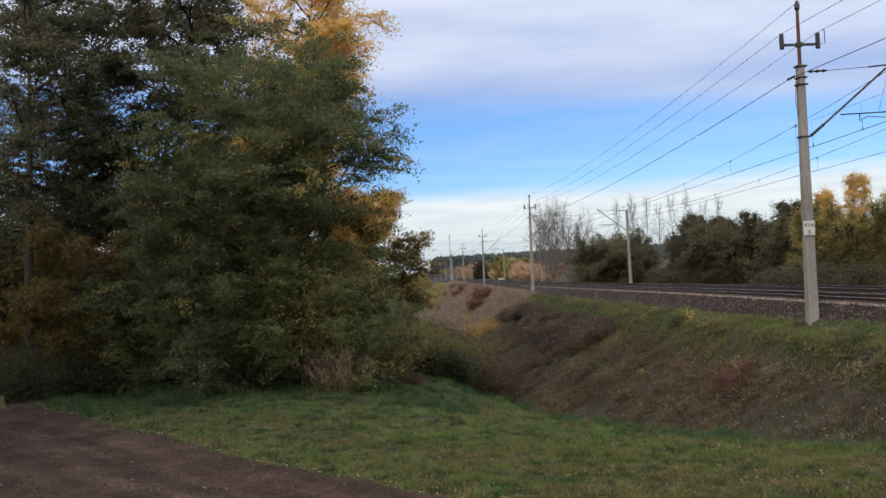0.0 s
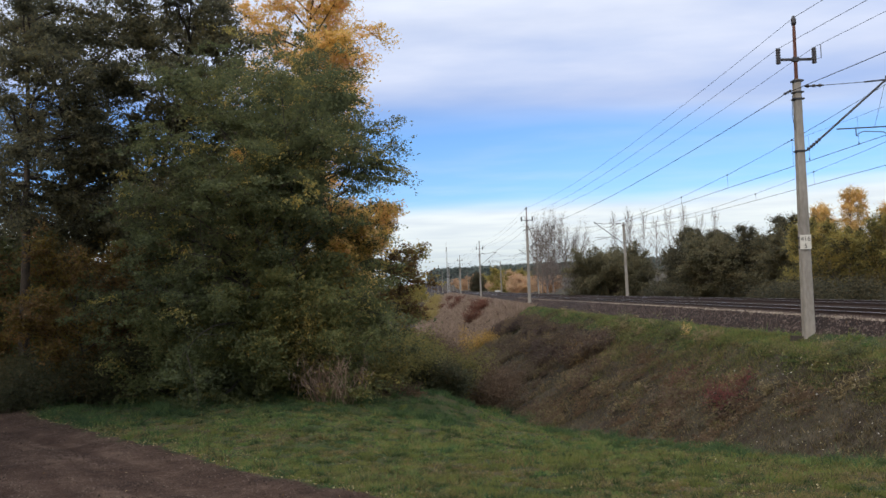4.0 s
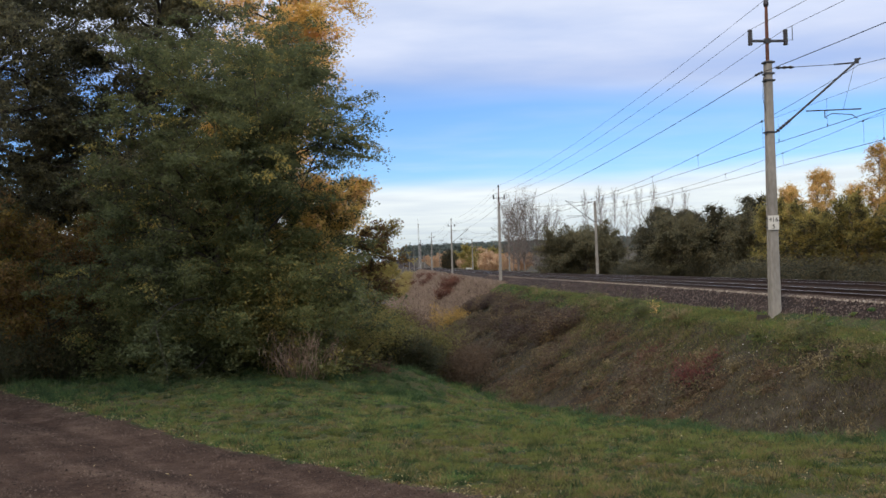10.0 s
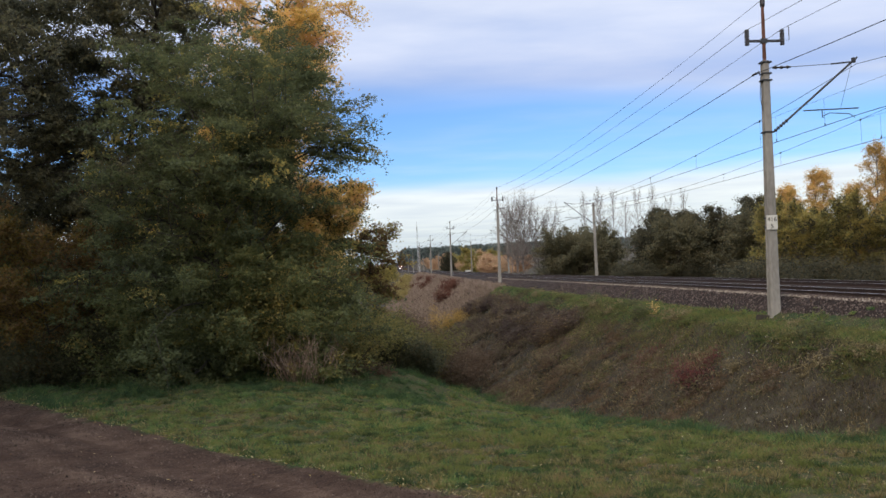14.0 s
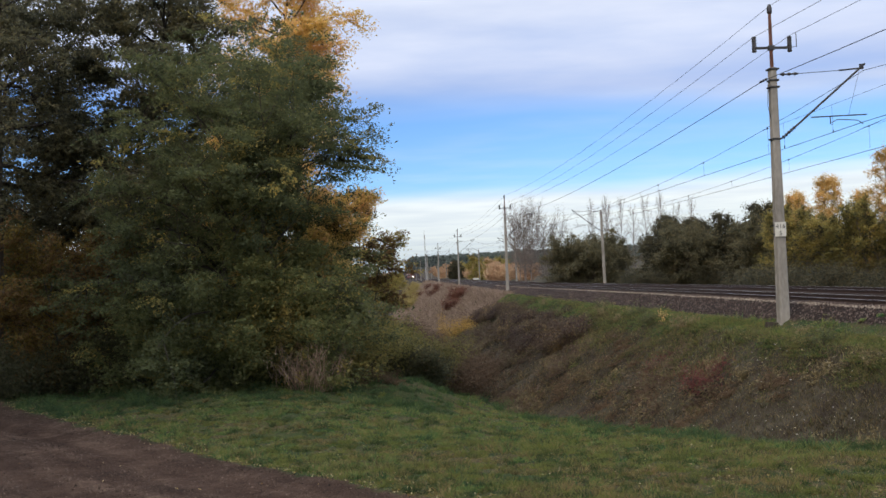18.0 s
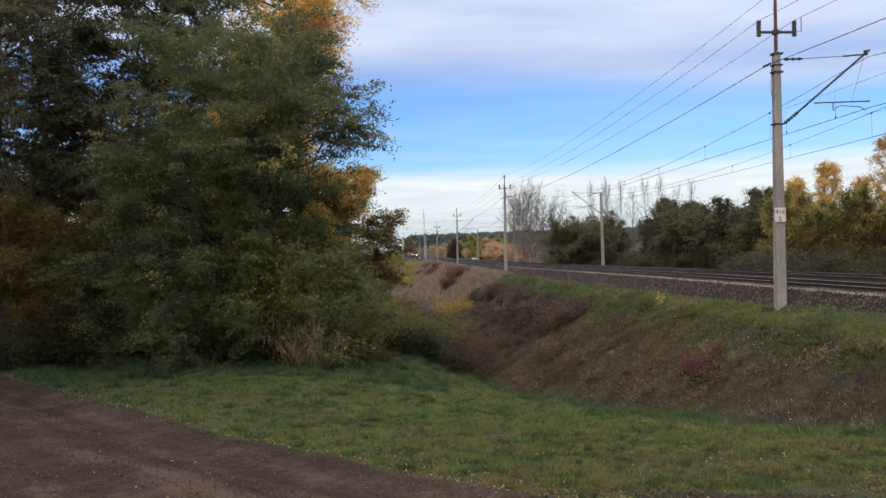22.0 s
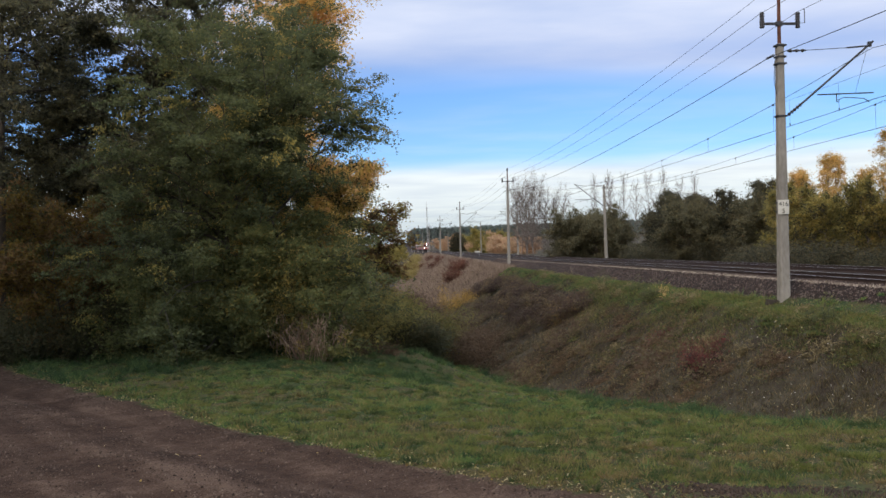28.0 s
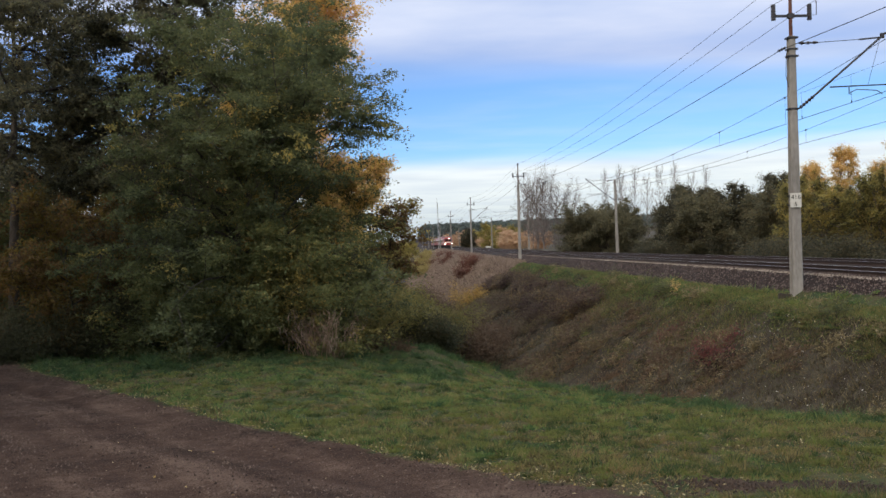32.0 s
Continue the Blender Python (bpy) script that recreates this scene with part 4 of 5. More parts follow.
UNDER = "undergrowth along the wood's edge"
_u1 = put(make_shrub("shrub", 1.5, 2.3, 21, UNDERGROWTH, 10000, 0.055, "dark green undergrowth shrub at the wood's edge", 16, 0.26, group=UNDER), spot(-17.5, 35.0))
_u2 = put(make_shrub("shrub", 1.4, 1.8, 22, RUST, 9000, 0.05, "brown-leaved undergrowth shrub at the wood's edge", 14, 0.24, group=UNDER), spot(-23.0, 38.6))
_u3 = put(make_shrub("shrub", 1.5, 2.6, 23, UNDERGROWTH, 10000, 0.055, "green undergrowth shrub at the wood's edge", 16, 0.26, group=UNDER), spot(-11.5, 36.6))
_rng = random.Random(4)
for _i in range(44):
    _b = -29 + 23 * (_i + _rng.random()) / 44
    _src = _rng.choice((_u1, _u1, _u1, _u1, _u3, _u3, _u2))
    copy_thing(_src, spot(_b, _rng.uniform(36.5, 41.5), _rng.uniform(0, 360), _rng.uniform(0.4, 1.2)))

# scrub in the hollow before the embankment
SCRUB = "scrub in the hollow"
_s1 = put(make_shrub("willow_shrub", 1.8, 2.1, 31, WILLOW, 11000, 0.06, "olive-green willow shrub with thin upright stems", 22, 0.26, group=SCRUB), spot(-5.6, 41.0))
_s2 = put(make_shrub("willow_shrub", 1.6, 1.9, 32, DEADWEED, 8000, 0.055, "brownish half-bare shrub in the hollow", 20, 0.26, group=SCRUB), spot(-2.0, 45.0))
_s3 = put(make_shrub("bramble_hedge", 1.6, 1.5, 38, UNDERGROWTH, 9000, 0.06, "low dark green bramble hedge behind the grassy mound", 20, 0.24, group=SCRUB), spot(-2.6, 39.6))
for _b, _r, _t, _s in ((-1.7, 40.2, 50, _s3), (-4.0, 39.8, 110, _s3), (-5.2, 40.6, 160, _s3), (-7.5, 34.6, 75, _s1), (-6.3, 35.6, 215, _s1), (-6.4, 38.0, 140, _s1), (-5.0, 38.6, 190, _s1), (-4.2, 43, 40, _s1), (-2.8, 44, 90, _s1), (-1.2, 44.5, 130, _s1), (-3.4, 47, 170, _s2), (0.2, 46, 210, _s2), (-6.4, 44, 250, _s1), (-1.0, 50, 280, _s2), (1.3, 50, 300, _s2), (-5.0, 50, 330, _s1), (0.8, 43.5, 20, _s2)):
    copy_thing(_s, spot(_b, _r, _t))
put(make_shrub("golden_shrub", 1.5, 2.4, 33, ORANGE, 6500, 0.06, "orange-yellow shrub in front of the embankment", 16, 0.24, group=SCRUB), pose(line_x(78) - 7.2, 78, float(land(line_x(78) - 7.2, 78.0)) - 0.5))
put(make_shrub("hazel_shrub", 1.2, 3.6, 36, OLIVE, 5200, 0.055, "tall shrub with olive and yellow leaves at the wood's edge", 14, 0.3, group=UNDER), spot(-9.9, 33.2, 0, 0.0))
put(make_shrub("reed_tuft", 1.1, 1.7, 34, REED, 1300, 0.022, "dry pinkish-brown reed stalks at the wood's edge", 60, 0.12, REED, droop=-2.2, long=14.0, twig=False, group=SCRUB), spot(-8.8, 31.6))


put(make_shrub("hazel_shrub", 1.2, 3.0, 37, OLIVE, 5200, 0.065, "tall shrub with olive-gold leaves below the rust-brown tree", 16, 0.26, group=UNDER), spot(-6.2, 43.6, 0, 0.2))
_n1 = put(make_shrub("nettle_patch", 0.9, 0.42, 35, GREEN, 1800, 0.06, "low dark green nettles at the edge of the grass", 12, 0.09, GREEN, twig=False, group=SCRUB), spot(-12.0, 33.6))
for _i in range(22):
    copy_thing(_n1, spot(-14.5 + 8.0 * _rng.random(), 32.6 + 2.2 * _rng.random(), _rng.uniform(0, 360), _rng.uniform(0.05, 0.2)))


# bramble and dry growth on the embankment
def on_bank(across, y, turn, sink=0.0):
    x = line_x(y) + across
    # growth on the slope leans out with it
    tilt = -24 if across < -1.9 and y < 90 else 0
    return pose(x, y, float(land(x, y)) - sink, 0, tilt, 0) @ pose(0, 0, 0, 0, 0, turn)


BANK = "low growth on the embankment"
_b1 = put(make_shrub("bramble", 1.1, 0.85, 41, DARKBRAMBLE, 2400, 0.055, "low dark purple-brown bramble on the embankment", 10, 0.16, group=BANK, twig="fine"), on_bank(-3.4, 48, 0))
_b2 = put(make_shrub("bramble", 1.0, 0.6, 42, BRAMBLE, 1800, 0.055, "low brown weeds on the embankment slope", 9, 0.14, group=BANK, twig="fine"), on_bank(-4.5, 36, 0))
_b3 = put(make_shrub("dry_grass_tuft", 0.6, 0.55, 43, STRAW, 700, 0.026, "tuft of pale dry grass on the embankment", 14, 0.05, STRAW, droop=-0.5, long=4.5, twig=False, group=BANK), on_bank(-3.0, 27, 0))
_b4 = put(make_shrub("green_tuft", 0.45, 0.34, 44, BANKBLADE, 900, 0.024, "olive-green weed tuft on the embankment", 8, 0.11, BANKBLADE, droop=-0.4, long=3.5, twig=False, group=BANK), on_bank(-1.4, 33, 0))
_b5 = put(make_shrub("red_shrub", 1.1, 0.55, 45, REDLEAF, 1800, 0.032, "low shrub with dull crimson autumn leaves on the slope", 14, 0.15, group=BANK), on_bank(-3.5, 26.4, 0))
for _i in range(150):
    _y = 36 + 48 * _rng.random()
    _a = -2.9 - 4.8 * _rng.random()
    if _y < 46 and _a > -2.4 - 0.28 * (46 - _y):
        continue
    copy_thing(_b1 if _y > 44 and _a > -5.0 else _b2, on_bank(_a, _y, _rng.uniform(0, 360), _rng.uniform(0, 0.3)))
for _i in range(50):
    _y = 15 + 19 * _rng.random()
    copy_thing(_rng.choice((_b2 if _y > 25 else _b4, _b4, _b4, _b3)), on_bank(-1.9 - 3.2 * _rng.random(), _y, _rng.uniform(0, 360), _rng.uniform(0.15, 0.4)))
for _i in range(130):
    _y = 16 + 54 * _rng.random() ** 1.2
    copy_thing(_rng.choice((_b4, _b4, _b4, _b4, _b4, _b4, _b4, _b3)), on_bank(-0.5 - 1.7 * _rng.random(), _y, _rng.uniform(0, 360), 0.08))
for _a, _y in ((-3.15, 25.9), (-3.4, 30.9)):
    copy_thing(_b5, on_bank(_a, _y, 77 * _y, 0.15))
_b7 = put(make_shrub("dead_weed_patch", 0.8, 0.55, 47, DEADWEED, 1100, 0.045, "low brown dead weeds in front of the scrub", 14, 0.14, DEADWEED, droop=-0.2, long=2.5, group=SCRUB, twig="fine"), spot(-6.0, 35.0))
for _i in range(16):
    copy_thing(_b7, spot(-10.3 + 6.4 * _i / 16, 34.4 + 1.6 * _rng.random(), _rng.uniform(0, 360), 0.22))
_b8 = put(make_shrub("russet_weed_patch", 0.8, 0.42, 48, DEADWEED, 1000, 0.045, "low russet-brown weeds on the embankment slope", 9, 0.13, DEADWEED, twig=False, group=BANK), on_bank(-3.6, 31, 0))
for _i in range(64):
    copy_thing(_b8, on_bank(-2.6 - 3.4 * _rng.random(), 21 + 20 * _rng.random(), _rng.uniform(0, 360), _rng.uniform(0.05, 0.25)))
for _i in range(46):
    copy_thing(_b4, on_bank(-2.0 - 3.0 * _rng.random(), 27 + 17 * _rng.random(), _rng.uniform(0, 360), _rng.uniform(0.08, 0.2)))
for _a, _y in ((-2.2, 21.2), (-2.9, 24.8)):
    copy_thing(_b3, on_bank(_a, _y, 50 * _y, 0.05))
_b9 = put(make_shrub("broom_bush", 0.42, 0.62, 49, GREEN, 1500, 0.035, "small dark green bush on the embankment's crest", 12, 0.12, group=BANK), on_bank(-1.1, 23.4, 0, 0.1))
for _a, _y in ((-1.5, 40.5), (-1.7, 37.0), (-1.3, 48.0)):
    copy_thing(_b9, on_bank(_a, _y, 50 * _y, 0.1))
put(make_shrub("mullein", 0.16, 0.7, 50, GOLD, 160, 0.035, "single yellow-leaved weed on the embankment", 4, 0.07, group=BANK), on_bank(-1.6, 36.0, 0, 0.05))
_b6 = put(make_shrub("rust_shrub", 1.5, 1.3, 46, DARKRUST, 3000, 0.10, "rust-red shrub on the bare embankment slope", 18, 0.3, group=BANK), on_bank(-3.4, 118, 0))
for _a, _y in ((-4.6, 112), (-2.6, 125), (-2.5, 178), (-4.0, 172), (-3.0, 215), (-5.5, 205)):
    copy_thing(_b6, on_bank(_a, _y, 33 * _y, 0.2))

# woods across the tracks
ACROSS = "trees across the tracks"
_d1 = put(make_tree("dark_pine_tree", 7.6, 3.0, 0.06, 51, DARKWOOD, BARK, 52000, 0.105, "dense dark green tree across the tracks", stems=2, limbs=30, top=0.34, flat=0.6, clump=0.42, trunk_r=0.15, group=ACROSS), spot(13.7, 104))
_d2 = put(make_tree("dark_pine_tree", 5.4, 3.2, 0.05, 52, DULLGREEN, BARK, 48000, 0.105, "dense dark green tree across the tracks", stems=2, limbs=30, top=0.45, flat=0.6, clump=0.42, trunk_r=0.14, group=ACROSS), spot(9.5, 112))
for _b, _r, _t, _s in ((7.9, 116, 60, _d2), (8.8, 122, 190, _d2), (9.2, 114, 20, _d2), (13.6, 108, 140, _d1), (14.6, 101, 80, _d1), (15.9, 100, 200, _d1), (17.3, 99, 310, _d1), (18.5, 101, 30, _d1), (16.6, 110, 250, _d1), (8.6, 125, 270, _d2), (14.2, 112, 10, _d1), (18.9, 92, 100, _d2), (15.2, 95, 330, _d2), (15.0, 112, 40, _d2), (17.9, 108, 250, _d2), (10.2, 118, 120, _d2), (19.6, 96, 145, _d1), (20.4, 104, 15, _d1)):
    copy_thing(_s, spot(_b, _r, _t, _rng.uniform(-0.5, 1.3)))
_g1 = put(make_tree("birch_tree", 11.6, 2.0, 0.12, 53, PALEGOLD, PALEBARK, 60000, 0.062, "slender birch with thin golden leaves across the tracks", stems=2, limbs=40, top=0.10, lift=0.30, flat=0.9, clump=0.30, trunk_r=0.11, second=OLIVE, share=0.15, group=ACROSS), spot(22.9, 84, 0, 1.6))
_g2 = put(make_tree("birch_tree", 7.4, 2.8, 0.06, 54, OLIVE, PALEBARK, 60000, 0.075, "bushy dark olive and yellow tree across the tracks", stems=2, limbs=28, top=0.15, lift=0.2, flat=0.9, clump=0.3, trunk_r=0.1, twigs=3, second=DARKWOOD, share=0.32, group=ACROSS), spot(21.2, 80, 0, 0.8))
for _b, _r, _t, _k, _s in ((20.6, 86, 40, 0.9, _g2), (21.3, 92, 90, 2.3, _g1), (24.0, 78, 130, 1.2, _g2), (23.4, 86, 200, 1.6, _g1), (26.4, 78, 250, 0.3, _g1), (25.0, 88, 300, 3.4, _g1), (25.2, 76, 15, 0.8, _g2), (28.4, 80, 10, 0.0, _g1), (22.2, 76, 330, 1.2, _g2), (27.3, 74, 120, 0.5, _g2), (30.5, 78, 60, 0, _g2), (20.9, 98, 160, 3.0, _g1)):
    copy_thing(_s, spot(_b, _r, _t, _k))
_u5 = put(make_shrub("shrub", 2.0, 1.7, 65, DARKWOOD, 9000, 0.085, "dull olive undergrowth beside the far track", 16, 0.4, group=ACROSS), spot(21.5, 71))
_u4 = put(make_shrub("shrub", 2.0, 1.8, 55, DARKWOOD, 9000, 0.085, "dark green undergrowth beside the far track", 16, 0.4, group=ACROSS), spot(20.5, 70))
for _i in range(40):
    _b = 7.6 + 23 * _i / 40
    copy_thing(_u4 if _b < 20.5 else _u5, spot(_b, (118 if _b < 12 else 96 if _b < 19 else 72) + _rng.uniform(-5, 5), _rng.uniform(0, 360), _rng.uniform(-0.6, 0.9)))
_p1 = put(make_tree("bare_poplar_tree", 15.0, 2.6, 0.25, 56, RUST, PALEBARK, 0, 0.2, "tall leafless poplar with pale grey branches", limbs=34, top=0.3, lift=0.34, trunk_r=0.09, twigs=5, group="bare trees far across the tracks"), spot(10.2, 160))
for _i in range(8):
    copy_thing(_p1, spot(9.3 + 0.85 * _i, 158 + _rng.uniform(-8, 8), 71 * _i, _rng.uniform(0, 2.0)))
_p2 = put(make_tree("bare_tree", 10.8, 4.3, 0.16, 57, RUST, PALEBARK, 0, 0.2, "broad leafless tree with a round fan of fine branches", stems=3, limbs=60, top=0.62, lift=0.33, trunk_r=0.12, twigs=8, group="bare trees far across the tracks"), spot(5.3, 138))
copy_thing(_p2, spot(6.4, 142, 120))
copy_thing(_p2, spot(4.9, 146, 240))

# dark trees standing alone far down the line
for _b, _r, _t in ((0.45, 372, 20), (0.75, 380, 200)):
    copy_thing(_d1, spot(_b, _r, _t, 0.5))

# autumn thicket far down the line
_f1 = put(make_tree("birch_tree", 6.5, 3.0, 0.05, 58, THICKET, BARK, 5200, 0.26, "russet young tree far down the line, paled with haze in its colour", stems=1, limbs=7, twigs=1, flat=0.8, clump=0.8, trunk_r=0.08, group="young trees far down the line"), spot(3.0, 300))
for _i in range(46):
    _r = _rng.uniform(230, 420)
    _b = _rng.uniform(0.6, 5.2) + 100 / _r * 0.2
    _x, _y = _r * math.sin(radians(_b)), _r * math.cos(radians(_b))
    if _x - line_x(_y) > 15:
        copy_thing(_f1, spot(_b, _r, _rng.uniform(0, 360), _rng.uniform(1.5, 3.5)))
for _i in range(44):
    _r = _rng.uniform(430, 800)
    _b = _rng.uniform(-4.2, 3.5)
    _x, _y = _r * math.sin(radians(_b)), _r * math.cos(radians(_b))
    if _x - line_x(_y) > 16 or _x - line_x(_y) < -9:
        copy_thing(_f1, spot(_b, _r, _rng.uniform(0, 360), _rng.uniform(0.5, 2.5)))
for _i in range(30):
    _y = _rng.uniform(330, 640)
    _x = line_x(_y) + _rng.uniform(15, 55)
    copy_thing(_f1, pose(_x, _y, float(land(_x, _y)) - _rng.uniform(1.5, 3.5), 0, 0, _rng.uniform(0, 360)))
_f2 = put(make_tree("willow_tree", 7.0, 3.2, 0.05, 59, OLIVE, BARK, 6500, 0.25, "yellow-green tree far down the line", stems=1, limbs=8, twigs=1, flat=0.8, clump=0.8, trunk_r=0.1, group="young trees far down the line"), spot(1.9, 285))
for _b, _r in ((2.6, 300), (0.9, 400), (1.4, 420), (3.6, 290), (-3.4, 330), (-4.1, 300), (-3.0, 400), (-2.9, 480), (-4.6, 260), (-5.2, 230)):
    copy_thing(_f2, spot(_b, _r, _b * 100, 1.0))
_y1 = put(make_shrub("yellow_shrub", 2.2, 2.4, 60, PALEYELLOW, 4200, 0.16, "pale yellow shrub at the foot of the embankment", 16, 0.4, group=SCRUB), pose(line_x(240) - 6.0, 240, float(land(line_x(240) - 6.0, 240.0)) - 0.3))
for _a, _y in ((-5, 262), (-7, 218), (-8, 202), (-9, 186), (-6.5, 252), (-8.5, 226), (-10, 196), (-11, 180), (-4.5, 280)):
    copy_thing(_y1, on_bank(_a, _y, _y * 7, 0.4))
for _b, _r in ((-3.8, 60), (-2.8, 66), (-1.8, 62), (-0.8, 68), (-4.6, 70), (-2.2, 76), (-3.4, 82), (-1.2, 80)):
    copy_thing(_s2, spot(_b, _r, _r * 11, -0.2))


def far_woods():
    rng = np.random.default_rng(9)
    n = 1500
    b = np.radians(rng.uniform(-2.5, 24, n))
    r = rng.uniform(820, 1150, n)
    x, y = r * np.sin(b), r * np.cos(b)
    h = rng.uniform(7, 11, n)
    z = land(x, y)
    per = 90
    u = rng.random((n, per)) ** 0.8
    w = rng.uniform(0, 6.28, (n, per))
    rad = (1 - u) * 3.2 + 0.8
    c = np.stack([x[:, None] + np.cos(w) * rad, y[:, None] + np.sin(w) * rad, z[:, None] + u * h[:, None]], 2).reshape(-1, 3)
    # leaf colour here already holds the haze of the distance
    ob = new("far_woods", soup("far_woods", leaves(c, 1.8, rng, 0.3, 1.3), HAZEWOOD))
    tagged(ob, "dark forest on the ridge at the horizon, leaves tinted pale with haze", "forest", kind="stuff")


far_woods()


# ---- grass and fallen leaves ----
def build_grass():
    rng = np.random.default_rng(3)
    n = 480000
    r = 8.3 + 33.7 * rng.random(n) ** 1.25
    b = np.radians(rng.uniform(-31, 31, n))
    x, y = r * np.sin(b), r * np.cos(b)
    # tufts pull blades together
    k = rng.integers(0, 5200, n)
    tr = 8.3 + 33.7 * rng.random(5200) ** 1.25
    tb = np.radians(rng.uniform(-31, 31, 5200))
    tuft = rng.random(n) < 0.62
    x = np.where(tuft, tr[k] * np.sin(tb[k]) + rng.normal(size=n) * 0.085, x)
    y = np.where(tuft, tr[k] * np.cos(tb[k]) + rng.normal(size=n) * 0.085, y)
    road, ball, bare = cover(x, y)
    keep = (road < 0.25 + 0.25 * rng.random(n)) & (ball < 0.3) & (bare < 0.25 + 0.7 * rng.random(n))
    x, y, tuft = x[keep], y[keep], tuft[keep]
    n = len(x)
    s = x - line_x(y)
    z = land(x, y)
    r = np.hypot(x, y)
    k = k[keep]
    low, bank = lie(x, y)
    # lush growth along the foot of the embankment and under the wood
    # beside the wood the darker blade colour also stands in for the wood's shade
    lush = np.maximum(smooth(-1.3, -0.7, bank - low) * smooth(0.3, 0.1, bank - low) * (x > 0), smooth(26, 31, r) * (x < 0))
    hgt = rng.uniform(0.016, 0.042, n) * (1 + tuft * (0.4 + 2.4 * (k % 7 == 0) + 0.9 * (k % 3 == 0))) * (1 + 0.6 * lush) * (1 + 0.35 * wave(x, y, 0.8, 3.0)) * np.where(s > -3, 1.2, 1.0)
    hgt = np.maximum(hgt, 0.02) * (0.8 + r / 50)
    w = rng.uniform(0, 6.28, n)
    wid = 0.0045 + 0.00025 * r
    d = rng.normal(size=(n, 2)) * np.where(tuft, 0.75, 1.2)[:, None]
    p = np.stack([x, y, z - 0.01], 1)
    a = np.stack([np.cos(w) * wid, np.sin(w) * wid, np.zeros(n)], 1)
    # the turf is yellowed in patches, most where the ground is trodden
    dry = 0.08 + 0.40 * wave(x, y, 0.7, 5.0) + 0.36 * wave(x, y, 2.3, 1.3) + 0.55 * smooth(22, 15, r) * smooth(-3.5, 0, x) + 0.25 * smooth(14, 11, r)
    worn = dry - lush > 0.62
    dry = np.where(tuft, dry + 0.5 * (k % 4 == 1) - 0.2, dry) - lush > rng.random(n)
    hgt = np.where(worn, hgt * 0.7, hgt)
    pale = ~dry & tuft & (k % 2 == 0) & (lush < 0.5) & (rng.random(n) < smooth(26, 16, r) * smooth(-9, -2, x) + 0.15)
    pale |= ~dry & (s > -2.4) & (rng.random(n) < 0.45)
    tip = p + np.stack([d[:, 0] * hgt, d[:, 1] * hgt, hgt], 1)
    thin = ~(worn & (rng.random(n) < 0.45))
    dry, pale, lawn = dry & thin, pale & thin, ~dry & ~pale & thin
    blades = np.stack([p - a, p + a, tip], 1)
    rich = lawn & (lush > 0.35 + 0.4 * rng.random(n))
    lawn &= ~rich
    tagged(new("lush_grass", soup("lush_grass", blades[rich], LUSHBLADE)), "lush blue-green grass along the wood and the embankment's foot", "grass", kind="stuff")
    tagged(new("grass", soup("grass", blades[lawn], BLADE)), "short dark green grass with coarser tufts", "grass", kind="stuff")
    tagged(new("pale_grass", soup("pale_grass", blades[pale], LIGHTBLADE)), "tufts of pale yellow-green grass", "grass", kind="stuff")
    tagged(new("dry_grass", soup("dry_grass", blades[dry], DRYBLADE)), "short yellowed and brown grass in patches", "grass", kind="stuff")


build_grass()


def worn_turf(x, y):
    """How trodden and yellow the turf is."""
    return 0.35 + 0.40 * wave(x, y, 0.7, 5.0) + 0.36 * wave(x, y, 2.3, 1.3) + 0.4 * smooth(22, 15, np.hypot(x, y)) * smooth(-3.5, 0, x)


def build_lawn_tufts():
    """Coarse clumps that stand up out of the short turf, each with one tone."""
    rng = np.random.default_rng(23)
    n, per = 5200, 64
    r = 9.0 + 24 * rng.random(n) ** 1.3
    b = np.radians(rng.uniform(-27, 29, n))
    x, y = r * np.sin(b), r * np.cos(b)
    road, ball, bare = cover(x, y)
    keep = (road < 0.1) & (bare < 0.3) & (x - line_x(y) < -2)
    x, y, r = x[keep], y[keep], r[keep]
    n = len(x)
    tone = rng.random(n) + 0.25 * (worn_turf(x, y) - 0.5)
    wide = rng.uniform(0.05, 0.13, n) * (1 + 0.8 * (rng.random(n) < 0.12))
    tall = rng.uniform(0.05, 0.12, n) * (1 + 0.7 * (rng.random(n) < 0.18))
    w = rng.uniform(0, 6.28, (n, per))
    q = np.sqrt(rng.random((n, per)))
    px, py = x[:, None] + np.cos(w) * q * wide[:, None], y[:, None] + np.sin(w) * q * wide[:, None]
    h = tall[:, None] * (1.15 - 0.7 * q) * rng.uniform(0.6, 1.2, (n, per))
    lean = 0.35 + 0.8 * q
    turn = rng.uniform(0, 6.28, (n, per))
    half = (0.0045 + 0.0002 * r)[:, None]
    root = np.stack([px, py, land(px, py) - 0.01], 2)
    a = np.stack([np.cos(turn) * half, np.sin(turn) * half, np.zeros((n, per))], 2)
    tip = root + np.stack([np.cos(w) * lean * h, np.sin(w) * lean * h, h], 2)
    blades = np.stack([root - a, root + a, tip], 2)
    for lo, hi, mat, name, label in ((-9, 0.42, CLUMPBLADE, "grass_clumps", "coarse dark green clumps in the turf"), (0.42, 0.68, BANKBLADE, "olive_grass_clumps", "olive-green clumps in the turf"), (0.68, 0.85, LIGHTBLADE, "pale_grass_clumps", "pale yellow-green clumps in the turf"), (0.85, 9, DRYBLADE, "dry_grass_clumps", "yellowed dry clumps in the turf")):
        pick = (tone >= lo) & (tone < hi)
        tagged(new(name, soup(name, blades[pick].reshape(-1, 3, 3), mat)), label, "grass", kind="stuff")


build_lawn_tufts()


